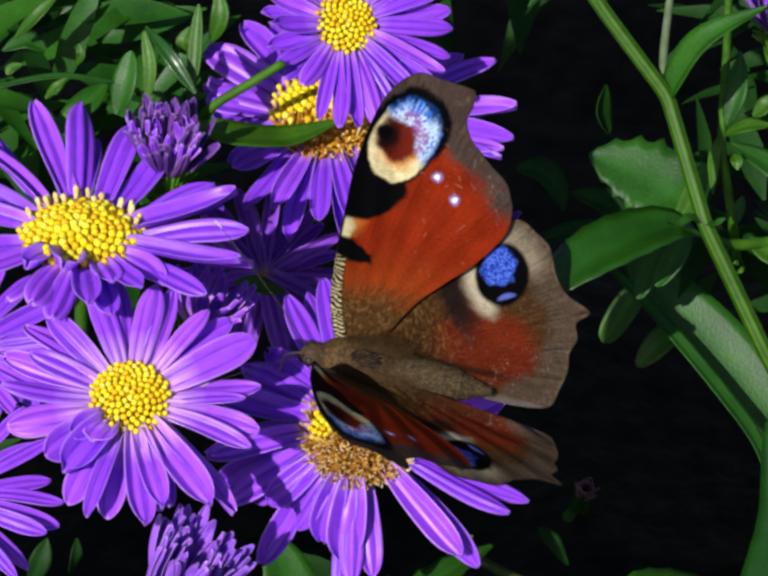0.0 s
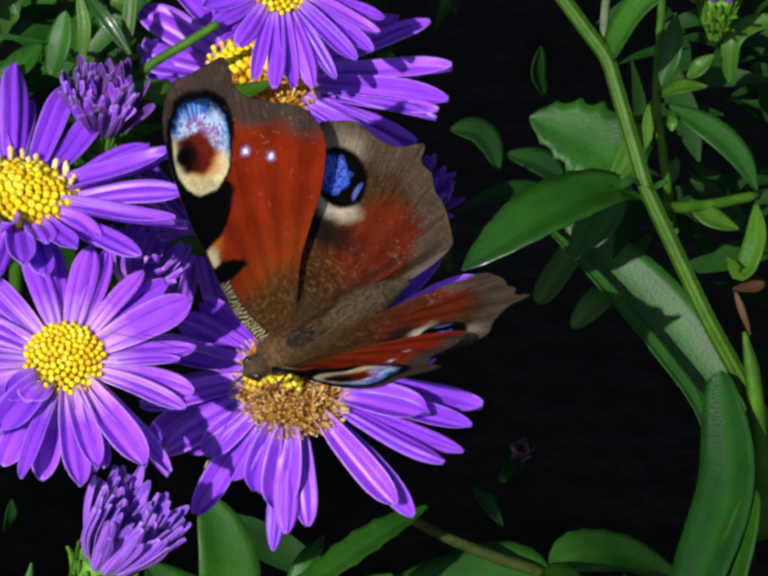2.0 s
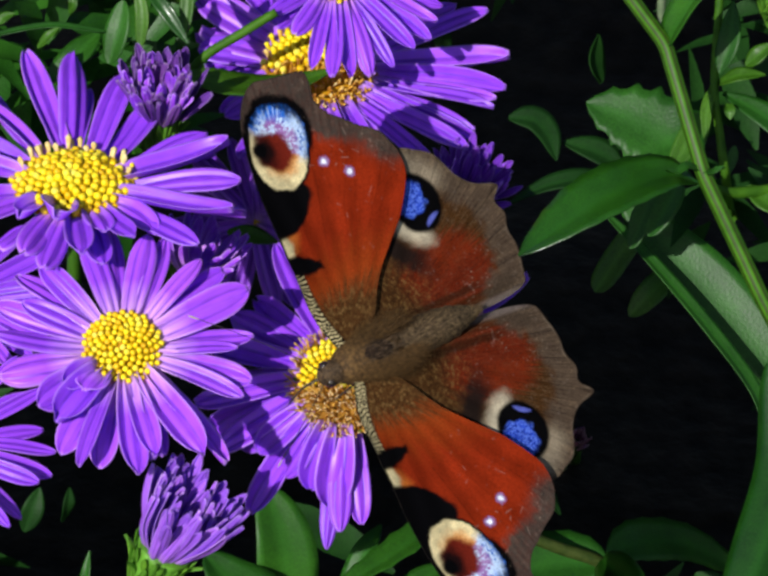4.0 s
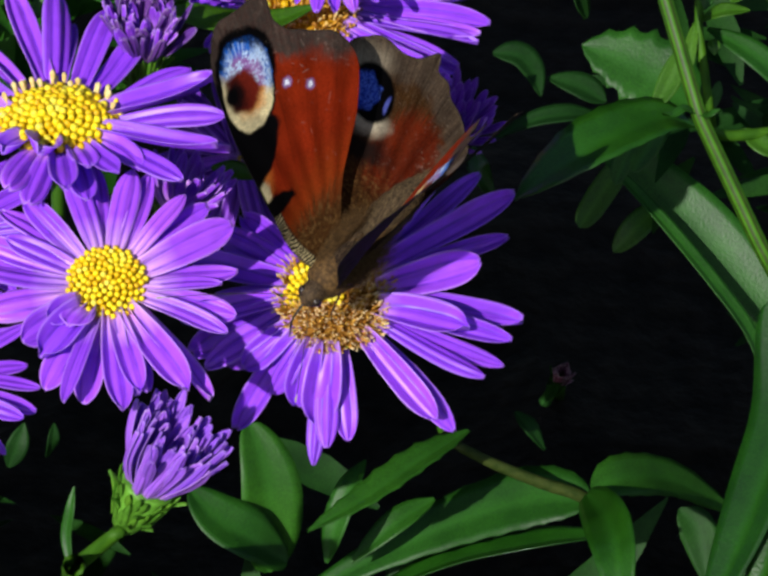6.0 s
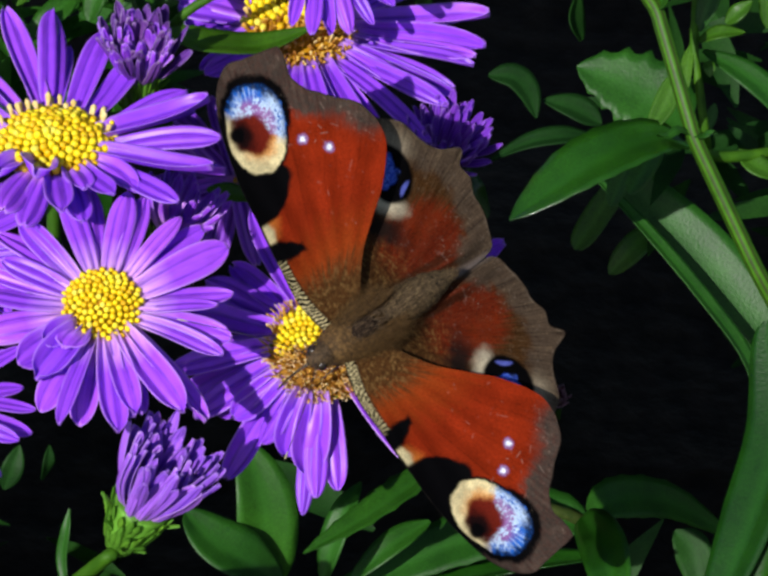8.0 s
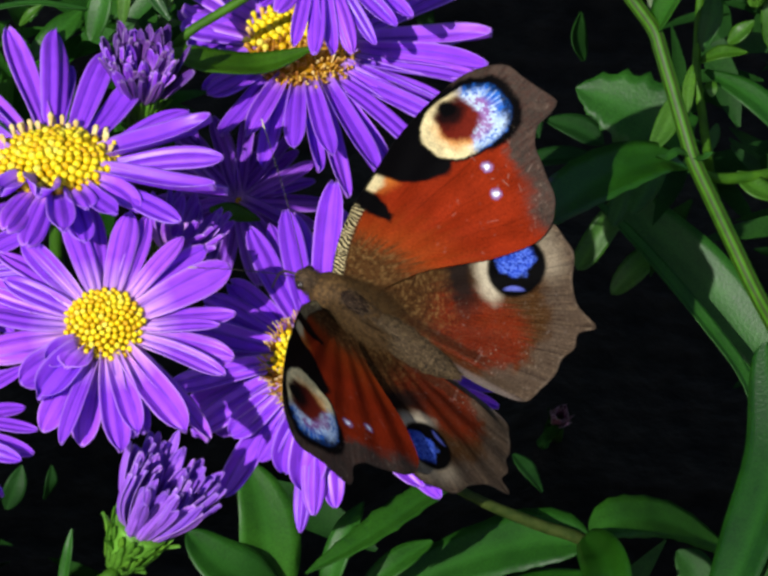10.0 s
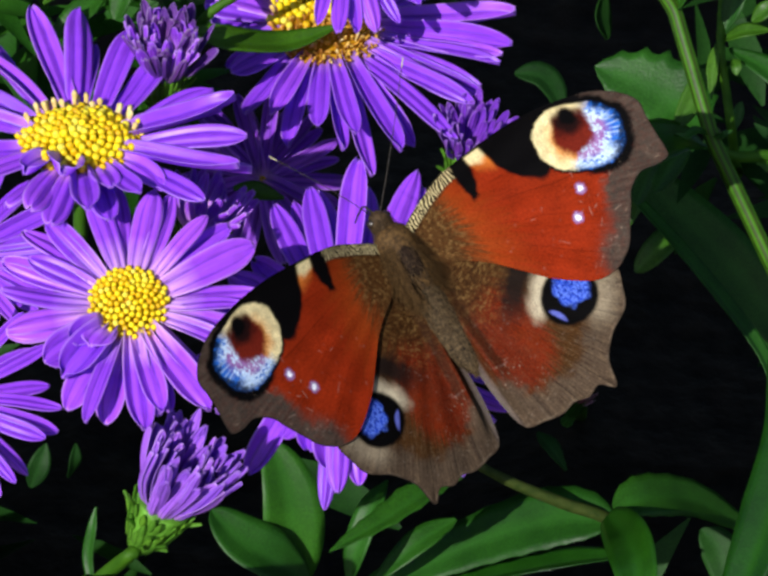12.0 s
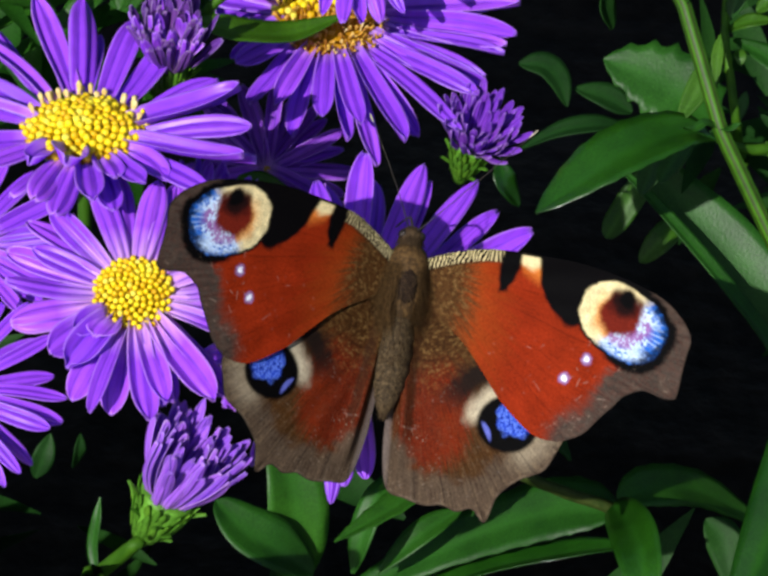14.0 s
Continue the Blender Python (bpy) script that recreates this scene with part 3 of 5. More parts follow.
def fore_colours(x, y, rim, costa):
    """rim: distance in from the outer edge; costa: distance in from the leading edge."""
    n1, n2, n3 = speck(x, y, 14, 1), speck(x, y, 5, 2), speck(x, y, 34, 3)
    col = np.tile(np.array(RED), (len(x), 1)) * (0.85 + 0.3 * n3)[:, None]
    ray = np.arctan2(x - 50, y - 30)
    streak = speck(ray * 900, y * 0.3, 9, 4)
    col *= (0.9 + 0.2 * streak)[:, None]
    vein = np.abs((ray * 5.2 + 0.2 * speck(x, y, 60, 9)) % 1 - 0.5)
    col *= (1 - 0.3 * smooth(0.03, 0.0, vein) * smooth(120, 240, y))[:, None]
    # brown, golden-haired root that runs back along the rear edge, orange where it meets the red
    d = np.hypot(x - 40, y - 20) - 0.42 * np.maximum(0, 20 - x)
    col = lay(col, (0.24, 0.050, 0.007), smooth(235, 120, d + 40 * (streak - 0.5)) * 0.55)
    col = lay(col, BROWN, smooth(150, 92, d + 50 * (streak - 0.5)))
    hairs = 0.6 * speck(x * 0.8 - y * 0.6, (x * 0.6 + y * 0.8) * 0.5, 3.2, 51) + 0.4 * speck(x, y, 3.1, 53)
    col = lay(col, (0.022, 0.010, 0.004), smooth(150, 80, d) * smooth(0.48, 0.22, hairs) * 0.6)
    col = lay(col, (0.20, 0.118, 0.040), smooth(155, 80, d) * smooth(0.5, 0.85, hairs) * 0.7)
    # dusty brown-grey outer band
    wide = 44 + 12 * (n1 - 0.5) + 14 * (n3 - 0.5) + 10 * (streak - 0.5)
    band = smooth(wide + 30, wide - 22, rim) * smooth(-60, -110, x) + smooth(62, 42, rim) * smooth(430, 480, y) * smooth(120, 70, x)
    band = np.clip(band, 0, 1)
    grey = np.array(GREY)[None] * (0.7 + 0.6 * speck(ray * 1500, rim * 0.1, 8, 31))[:, None]
    col = col + (grey - col) * (band * (0.90 + 0.12 * n2))[:, None]
    col = lay(col, (0.090, 0.062, 0.046), band * smooth(0.5, 0.8, 0.5 * n1 + 0.5 * streak) * 0.5)
    # leading edge: black, finely barred in cream up to its middle
    edge = smooth(30, 21, costa) * smooth(330, 300, y)
    col = lay(col, BLACK, np.maximum(edge, smooth(18, 10, costa) * smooth(590, 540, y)))
    bars = smooth(0.1, 0.7, np.sin(y * 0.72 + 0.05 * costa + 6.0 * n1 + 9.0 * n3)) * smooth(1, 4, costa) * smooth(27, 21, costa)
    col = lay(col, (0.80, 0.66, 0.34), np.clip(edge * 1.5, 0, 1) * bars * smooth(250, 236, y) * (0.6 + 0.4 * n2))
    # inner black wedge, cream bar and the large black patch
    half = 21 - 11 * smooth(30, 86, costa) + 5 * (n1 - 0.5)
    col = lay(col, BLACK, smooth(half + 4, half - 4, np.abs(y - 229 + 0.24 * costa)) * smooth(92, 80, costa + 6 * n2))
    slant = smooth(244, 252, y) * smooth(298, 286, y + 0.05 * costa)
    col = lay(col, (0.72, 0.22, 0.035), slant * smooth(72, 26, costa + 0.55 * np.maximum(0, 284 - y)) * smooth(8, 22, costa) * 0.8)
    col = lay(col, CREAM, slant * smooth(42, 24, costa + 0.35 * np.abs(y - 270) + 9 * (n1 - 0.5)) * smooth(3, 8, costa))
    curve = 128 - 0.016 * (y - 355) ** 2 + 8 * (n1 - 0.5)
    col = lay(col, BLACK, smooth(281, 291, y - 0.04 * costa) * smooth(430, 404, y) * smooth(curve + 7, curve - 7, costa))
    # eyespot, longest towards the tip: maroon heart, cream inside, blue and lilac outside
    ex, ey = x + 15, y - 468
    a, b = (0.87 * ey - 0.5 * ex) / 97, (0.87 * ex + 0.5 * ey) / 70
    wob = 0.12 * (n1 - 0.5) + 0.05 * (n2 - 0.5)
    r = (np.abs(a) ** 2.3 + np.abs(b) ** 2.3) ** (1 / 2.3)
    col = lay(col, BLACK, smooth(1.27, 1.12, r + wob) * np.maximum(smooth(-0.1, 0.25, a), smooth(0.3, 0.6, b)))
    col = lay(col, BLACK, smooth(1.12, 1.03, r + 0.4 * wob))
    way = np.arctan2(ey, ex)
    out = smooth(-0.22, 0.12, np.cos(way - 2.35) + 2.5 * wob)
    ringc = np.array(CREAM)[None] * (0.80 + 0.4 * n1)[:, None]
    ringc = ringc + (np.array((0.66, 0.24, 0.04))[None] - ringc) * (smooth(0.86, 0.50, r + wob) * 0.85)[:, None]
    spoke = speck(way * 60, r * 4, 1.6, 43)
    spray = speck(x, y, 4.0, 41) * 0.34 + n2 * 0.26 + n1 * 0.28 + spoke * 0.12
    white = smooth(0.56, 0.76, spray + 0.55 * (0.72 - r))
    white = np.maximum(white, smooth(0.45, 0.8, np.cos(way - 3.35)) * smooth(1.04, 0.84, r) * smooth(0.22, 0.45, spray))
    white = np.maximum(white * 0.8, smooth(0.72, 0.95, np.cos(way - 1.05)) * smooth(0.95, 0.7, r) * smooth(0.30, 0.55, spray) * 0.9)
    white = np.maximum(white, smooth(0.62, 0.82, spoke) * smooth(0.5, 0.62, r) * smooth(1.0, 0.85, r) * 0.4)
    deep, pale = np.array((0.020, 0.120, 0.50)), np.array((0.62, 0.78, 0.95))
    bluec = deep[None] + (pale - deep)[None] * white[:, None]
    bluec = bluec * (1 - 0.85 * smooth(0.78, 1.0, r + 1.5 * wob + 0.3 * (spray - 0.5)))[:, None]
    bluec = bluec + (np.array((0.30, 0.13, 0.34))[None] - bluec) * (smooth(0.74, 0.50, r + wob) * smooth(0.66, 0.50, spray) * 0.9)[:, None]
    inner = ringc + (bluec - ringc) * out[:, None]
    col = col + (inner - col) * smooth(1.03, 0.96, r + 0.5 * wob)[:, None]
    px, py = x - 2, y - 462
    pr = np.hypot((0.87 * px + 0.5 * py) / 50, (0.87 * py - 0.5 * px) / 44)
    col = lay(col, (0.13, 0.013, 0.007), smooth(1.16, 0.78, pr + 1.6 * wob))
    col = lay(col, (0.012, 0.004, 0.004), smooth(1.05, 0.4, np.hypot((x - 24) / 42, (y - 468) / 44) + 2 * wob))
    col = lay(col, BLACK, smooth(1.0, 0.6, np.hypot((x - 33) / 22, (y - 474) / 22) + 2 * wob))
    # sparkle of the scales painted as pale specks near the outer edge
    glint = smooth(0.80, 0.95, speck(x, y, 3.4, 61)) * smooth(0.35, 0.75, speck(x, y, 30, 62))
    col = lay(col, (0.34, 0.26, 0.19), glint * smooth(95, 30, rim) * smooth(-40, -120, x) * 0.3)
    # worn lines, mostly over the red and the outer band
    col = lay(col, (0.50, 0.36, 0.28), scratches(x, y, 44, 21, (-250, -60, 190, 480)) * 0.28)
    # two white dots
    for cx, cy, rr in ((-98, 402, 9), (-142, 361, 10)):
        q = np.hypot(x - cx, y - cy) + 4 * (n2 - 0.5)
        col = lay(col, (0.30, 0.22, 0.50), smooth(rr + 6, rr - 2, q) * 0.7)
        col = lay(col, (0.86, 0.88, 0.98), smooth(rr - 1, rr - 6, q))
    col = lay(col, (0.03, 0.022, 0.018), smooth(5, 1, rim) * 0.7)
    return col


def hind_colours(x, y, rim, costa):
    n1, n2, n3 = speck(x, y, 13, 5), speck(x, y, 4.5, 6), speck(x, y, 40, 7)
    ray = np.arctan2(x + 20, y - 25)
    d = np.hypot(x + 20, y - 10)
    streak = speck(ray * 900, d * 0.25, 10, 8)
    hair = speck(ray * 2200, d * 0.10, 7, 12)
    col = np.tile(np.array(BROWN), (len(x), 1)) * (0.7 + 0.6 * hair)[:, None]
    # rusty patch
    q = np.hypot((x + 268) / np.where(x > -268, 150, 112), (y - 100) / 84)
    col = lay(col, (0.165, 0.018, 0.0045), smooth(1.12, 0.60, q + 0.35 * (streak - 0.5)) * (0.8 + 0.2 * n1))
    col = lay(col, (0.11, 0.013, 0.005), smooth(60, 20, np.abs(y - 46 + 0.06 * x)) * smooth(-90, -190, x) * smooth(-390, -330, x) * 0.6)
    # golden-haired root
    root = smooth(190, 105, d + 0.25 * np.abs(y - 90) + 50 * (streak - 0.5))
    col = lay(col, (0.058, 0.024, 0.0075), root)
    hairs = 0.6 * speck(x * 0.9 - y * 0.44, (x * 0.44 + y * 0.9) * 0.5, 3.3, 52) + 0.4 * speck(x, y, 3.1, 54)
    fuzz = smooth(235, 130, d + 30 * (n3 - 0.5))
    col = lay(col, (0.020, 0.009, 0.004), fuzz * smooth(0.48, 0.22, hairs) * 0.6)
    col = lay(col, (0.20, 0.115, 0.038), fuzz * smooth(0.5, 0.85, hairs) * 0.7)
    col = lay(col, (0.030, 0.011, 0.005), smooth(12, 4, np.abs(y - 46 + 5 * n1)) * smooth(-70, -120, x) * smooth(-330, -270, x) * 0.7)
    # grey-brown outer band with darker lines along the veins
    band = smooth(78, 44, rim + 22 * (n1 - 0.5)) * smooth(-170, -260, x - 0.2 * y)
    line = np.abs((ray * 6.5) % 1 - 0.5)
    col = lay(col, (0.088, 0.060, 0.040), band * 0.92)
    col = lay(col, (0.014, 0.010, 0.009), band * smooth(0.05, 0.01, line) * 0.55)
    col = lay(col, (0.11, 0.08, 0.05), band * smooth(0.62, 0.8, hair) * 0.4)
    col = lay(col, (0.26, 0.21, 0.16), smooth(90, 50, rim) * smooth(-200, -270, x) * smooth(0.028, 0.008, np.abs((ray * 6.5 + 0.09 + 0.06 * n3) % 1 - 0.5)) * 0.28 * smooth(0.3, 0.7, n1))
    strand = 0.65 * speck(ray * 1300, d * 0.16, 5, 55) + 0.35 * speck(x, y, 3.0, 56)
    col = lay(col, (0.22, 0.15, 0.085), smooth(-110, -200, x) * smooth(0.56, 0.82, strand) * (0.10 + 0.22 * smooth(0.7, 1.15, q)))
    col = lay(col, (0.018, 0.010, 0.006), smooth(-110, -200, x) * smooth(0.42, 0.2, strand) * 0.5)
    col = lay(col, (0.30, 0.23, 0.16), smooth(9, 3, rim) * smooth(0.35, 0.7, n1) * 0.25)
    # eyespot with its cream crescents
    u, v = (x + 257) / 55, (y - 253) / 62
    wob = 0.10 * (n1 - 0.5)
    r = np.hypot(u, v)
    way = np.arctan2(v, u)
    inn = smooth(0.50, 0.88, np.cos(way + 0.80))
    col = lay(col, (0.012, 0.008, 0.007), smooth(2.9, 2.2, r + 3 * wob) * smooth(1.4, 1.9, r) * smooth(0.60, 0.98, np.cos(way + 0.62)) * 0.95)
    col = lay(col, (0.62, 0.54, 0.38), smooth(1.72, 1.2, r + 2 * wob) * inn * 0.85)
    col = lay(col, (0.42, 0.345, 0.235), smooth(2.1, 1.15, r + 2 * wob) * smooth(0.0, 0.8, np.cos(way - 1.75)) * (0.35 + 0.5 * hair))
    col = lay(col, BLACK, smooth(1.16, 0.98, r + 0.4 * wob))
    fine = speck(x * 0.7 + y * 0.5, y - 0.3 * x, 2.7, 15)
    bl = np.array((0.030, 0.085, 0.66))[None] + (np.array((0.13, 0.24, 0.92)) - np.array((0.030, 0.085, 0.66)))[None] * smooth(0.35, 0.75, fine)[:, None]
    bl = bl * (0.85 - 0.45 * smooth(0.34, 0.2, fine))[:, None]
    blob = smooth(1.12, 0.86, np.hypot((x + 246) / 38, (y - 268) / 41) + 3 * wob)
    col = col + (bl - col) * blob[:, None]
    sx, sy = x + 275, y - 211
    al, ac = sx * -0.88 + sy * 0.47, sx * 0.47 + sy * 0.88
    slot = smooth(1.15, 0.6, np.hypot(al / 23, (ac + 0.006 * al * al) / 6.5))
    col = lay(col, (0.20, 0.24, 0.90), slot * 0.6)
    # glinting scales painted as pale specks in loose patches
    glint = smooth(0.80, 0.95, speck(x, y, 3.4, 63)) * smooth(0.35, 0.75, speck(x, y, 30, 64))
    col = lay(col, (0.34, 0.27, 0.20), glint * smooth(1.2, 1.5, r) * smooth(-140, -220, x) * smooth(0.45, 0.7, speck(x, y, 70, 65)) * 0.6)
    col = lay(col, (0.50, 0.42, 0.36), scratches(x, y, 36, 25, (-420, -180, 20, 330)) * 0.22 * smooth(1.1, 1.3, r))
    col = lay(col, (0.16, 0.13, 0.12), smooth(16, 2, np.abs(y + 4)) * smooth(-60, -140, x) * 0.7)
    col = lay(col, (0.03, 0.022, 0.018), smooth(4, 1, rim) * 0.7)
    return col * 0.8


def wing_mesh(edge, root, colours, side, dome, rays=560, rings=120):
    n = len(edge)
    pts = curve_points([(a, b, 0) for a, b in edge + edge[:1]], rays)[:-1]
    ox, oy = np.array([p.x for p in pts]), np.array([p.y for p in pts])
    cx, cy = ox.mean(), oy.mean()
    f = (np.arange(1, rings + 1) / rings) ** 0.9
    X = cx + f[:, None] * (ox - cx)[None]
    Y = cy + f[:, None] * (oy - cy)[None]
    x, y = np.append(X.ravel(), cx), np.append(Y.ravel(), cy)
    # distances in from the outer edge and from the leading edge
    third = rays // n
    lead = np.arange(0, 7 * third)
    outer = np.arange(7 * third, (21 if n > 25 else 19) * third)

    def away(sel):
        best = np.full(len(x), 1e9)
        for k in sel[::2]:
            best = np.minimum(best, (x - ox[k]) ** 2 + (y - oy[k]) ** 2)
        return np.sqrt(best)

    col = colours(x, y, away(outer), away(lead))
    ray = np.arctan2(x - root.x + 30, y - root.y + 20)
    reach = np.hypot(x - root.x, y - root.y)
    z = dome * (np.sin(np.clip(reach / 600, 0, 1) * math.pi) * 1.0) + 1.5 * np.sin(ray * 30 + 0.8 * speck(x, y, 120, 13)) * smooth(60, 300, reach)
    z += 5 * (speck(x, y, 90, 11) - 0.5) * smooth(150, 500, reach)
    if colours is hind_colours:
        z += 15 * np.exp(-((y - 30) / 15) ** 2) * smooth(-40, -110, x) * smooth(-420, -320, x)
    if colours is fore_colours:
        z += 0.0014 * np.maximum(0, x + 40) ** 2 * smooth(60, 200, reach)
    q = np.stack([x - root.x, (y - root.y) * side, z], 1) * STEP
    N = rings * rays
    low = q.copy()
    low[:, 2] -= 1.3 * STEP
    faces = []
    for i in range(rings - 1):
        a = i * rays + np.arange(rays)
        b = i * rays + (np.arange(rays) + 1) % rays
        faces.append(np.stack([a, b, b + rays, a + rays], 1))
    a, b = np.arange(rays), (np.arange(rays) + 1) % rays
    quads = np.concatenate(faces)
    off = N + 1
    rimq = np.stack([(rings - 1) * rays + a, (rings - 1) * rays + b, off + (rings - 1) * rays + b, off + (rings - 1) * rays + a], 1)
    tris = np.stack([np.full(rays, N), b, a], 1)
    under = quads[:, ::-1] + off
    top_q, top_t = quads[:, ::-1], tris[:, ::-1]
    if side < 0:
        top_q, top_t, under = quads, tris, quads[:, ::-1] + off
    else:
        under = quads + off
    fl = top_q.tolist() + top_t.tolist() + under.tolist() + rimq.tolist()
    me = bpy.data.meshes.new("wing")
    me.from_pydata(np.concatenate([q, low]).tolist(), [], fl)
    me.materials.append(WING)
    me.materials.append(UNDERWING)
    k = len(top_q) + len(top_t)
    me.polygons.foreach_set("material_index", [0] * k + [1] * (len(fl) - k))
    ca = me.color_attributes.new("scales", "FLOAT_COLOR", "POINT")
    rgba = np.ones((2 * off, 4), np.float32)
    rgba[:off, :3] = np.clip(col, 0, 1)
    rgba[off:, :3] = 0.02
    ca.data.foreach_set("color", rgba.ravel())
    return me


def fur_tufts(spine, count, length, seed, arc=(-0.15, 1.15), wide=1.3):
    """Short hairs over a body: thin three-sided spikes that lie backwards."""
    rnd = random.Random(seed)
    verts, faces = [], []
    for _ in range(count):
        t = rnd.random()
        x = spine[0][0] + (spine[-1][0] - spine[0][0]) * t
        f = t * (len(spine) - 1)
        k = min(int(f), len(spine) - 2)
        r = spine[k][1] + (spine[k + 1][1] - spine[k][1]) * (f - k)
        zc = spine[k][2] + (spine[k + 1][2] - spine[k][2]) * (f - k)
        w = rnd.uniform(*arc) * math.pi
        o = Vector((0, math.cos(w), math.sin(w)))
        p = Vector((x, 0, zc)) + o * r * 0.96
        d = (o * rnd.uniform(0.3, 0.8) + Vector((-1, rnd.uniform(-0.3, 0.3), 0))).normalized() * length * rnd.uniform(0.5, 1.2)
        s = Vector((0, -o.z, o.y)) * wide
        b = len(verts)
        verts += [p - s, p + s, p + d]
        faces.append((b, b + 1, b + 2))
    me = bpy.data.meshes.new("fur")
    me.from_pydata([tuple(v * STEP) for v in verts], [], faces)
    return me


def lathe(spine, sides=18, flat=0.9, rings=0.0):
    """A body part along x from (x, radius, z) stations."""
    bm = bmesh.new()
    pts = curve_points([(a, b, c) for a, b, c in spine], 28)
    prev = None
    for i, p in enumerate(pts):
        r = max(p.y, 0.6) * (1 + rings * math.sin(i * 1.9))
        ring = [bm.verts.new(Vector((p.x, r * math.cos(w), p.z + flat * r * math.sin(w))) * STEP)
                for w in (2 * math.pi * s / sides for s in range(sides))]
        if prev:
            for s in range(sides):
                bm.faces.new((prev[s], prev[(s + 1) % sides], ring[(s + 1) % sides], ring[s]))
        else:
            bm.faces.new(ring[::-1])
        prev = ring
    bm.faces.new(prev)
    return bm


def butterfly():
    e = new("peacock_butterfly")
    e.empty_display_size = 0.004
    tagged(e, "brown-red peacock butterfly with blue eyespots feeding on an aster", "butterfly")
    thorax = [(94, 12, -4), (72, 38, -4), (30, 50, -6), (-20, 48, -8), (-66, 34, -10)]
    belly = [(-40, 26, -8), (-80, 36, -10), (-140, 40, -12), (-200, 35, -14), (-246, 20, -12), (-270, 6, -10)]
    skull = [(80, 20, -8), (98, 25, -9), (116, 22, -11), (128, 8, -12)]
    part("thorax", lathe(thorax), FUR, e, "furry brown thorax")
    plate = [(46, 4, 24), (32, 18, 23), (2, 25, 21), (-28, 19, 20), (-44, 4, 17)]
    part("thorax_back", lathe(plate), BARE_BACK, e, "bare dark back of the thorax")
    part("abdomen", lathe(belly, rings=0.05), ABDOMEN, e, "dark brown ringed abdomen")
    part("head", lathe(skull), DARK_FUR, e)
    hang("fur", fur_tufts(thorax, 500, 18, 3, (0.15, 0.85), 0.8), DARK_FUR, e, "short dark hairs")
    hang("fur", fur_tufts(skull, 600, 24, 7, (-0.1, 1.1), 1.0), DARK_FUR, e, "short dark hairs")
    for lo, hi in ((-0.12, 0.34), (0.66, 1.12)):
        hang("side_hair", fur_tufts(thorax, 1300, 66, 5, (lo, hi), 0.8), FUR, e, "long golden-brown side hairs")
    hang("fur", fur_tufts(belly, 1300, 12, 4, (-0.1, 1.1), 0.9), PALE_FUR, e, "short grey-gold hairs")
    hang("fur", fur_tufts(belly, 1100, 12, 14, (-0.1, 1.1), 1.0), DARK_FUR, e, "short dark hairs")
    for s in (1, -1):
        bm = bmesh.new()
        bmesh.ops.create_uvsphere(bm, u_segments=14, v_segments=10, radius=12 * STEP)
        part("eye", bm, EYE, e, "", Matrix.Translation(Vector((108, 17 * s, -6)) * STEP))
        k = STEP / MM
        ahead, aside = (200, 124) if s > 0 else (228, 192)
        line = [Vector((118 + ahead * f, s * (8 + aside * f), up)) * k for f, up in ((0, 0), (0.27, 32), (0.63, 56), (1, 66))]
        ant = part("antenna", tube(line, (0.07, 0.05, 0.045, 0.05), 22, 6), HORN, e, "thin dark antenna")
        tip = [Vector((118 + ahead * f, s * (8 + aside * f), up)) * k for f, up in ((0.985, 65.6), (1.03, 66.6), (1.065, 67.3))]
        part("antenna_club", tube(tip, (0.055, 0.10, 0.06), 6, 6), PALE_TIP, ant, "pale club at the tip")
        for j, (x0, x1) in enumerate(((24, 40), (-15, -55))):
            leg = [Vector(p) * k for p in ((x0, 20 * s, -30), ((x0 + x1) / 2, 32 * s, -66), (x1, 34 * s, -124), (x1 + 2, 35 * s, -176))]
            part("leg", tube(leg, (0.24, 0.15, 0.11, 0.08), 14, 6), HORN, e)
    k = STEP / MM
    line = [Vector(p) * k for p in ((126, 0, -16), (150, 0, -50), (148, 2, -110), (140, 4, -170))]
    part("proboscis", tube(line, (0.16, 0.13, 0.1), 14, 6), HORN, e)
    wings = {}
    for name, s in (("left", 1), ("right", -1)):
        wings[name, "fore"] = hang("forewing", wing_mesh(FORE_EDGE, FORE_ROOT, fore_colours, s, 10), None, e,
                                   "rusty red forewing with a cream and blue eyespot")
        wings[name, "hind"] = hang("hindwing", wing_mesh(HIND_EDGE, HIND_ROOT, hind_colours, s, 4), None, e,
                                   "brown hindwing with a blue-centred black eyespot")
    return e, wings


fly, wings = butterfly()


# ---- the ground ----
bm = bmesh.new()
bmesh.ops.create_grid(bm, x_segments=60, y_segments=60, size=1.6)
for v in bm.verts:
    v.co.z += 0.012 * noise.noise(v.co * 9) + 0.006 * noise.noise(v.co * 31)
far = [bm.verts.new((x, y, 0)) for x, y in ((-40, -40), (40, -40), (40, 60), (-40, 60))]
edge = [v for v in bm.verts if v.is_boundary and v not in far]
edge.sort(key=lambda v: math.atan2(v.co.y, v.co.x))
for i, v in enumerate(edge):
    w = edge[(i + 1) % len(edge)]
    mid = (v.co + w.co) / 2
    q = {(-1, -1): 0, (1, -1): 1, (1, 1): 2, (-1, 1): 3}
    a = far[q[(1 if v.co.x > 0 else -1, 1 if v.co.y > 0 else -1)]]
    b = far[q[(1 if w.co.x > 0 else -1, 1 if w.co.y > 0 else -1)]]
    bm.faces.new((w, v, a))
    if a is not b:
        bm.faces.new((w, a, b))
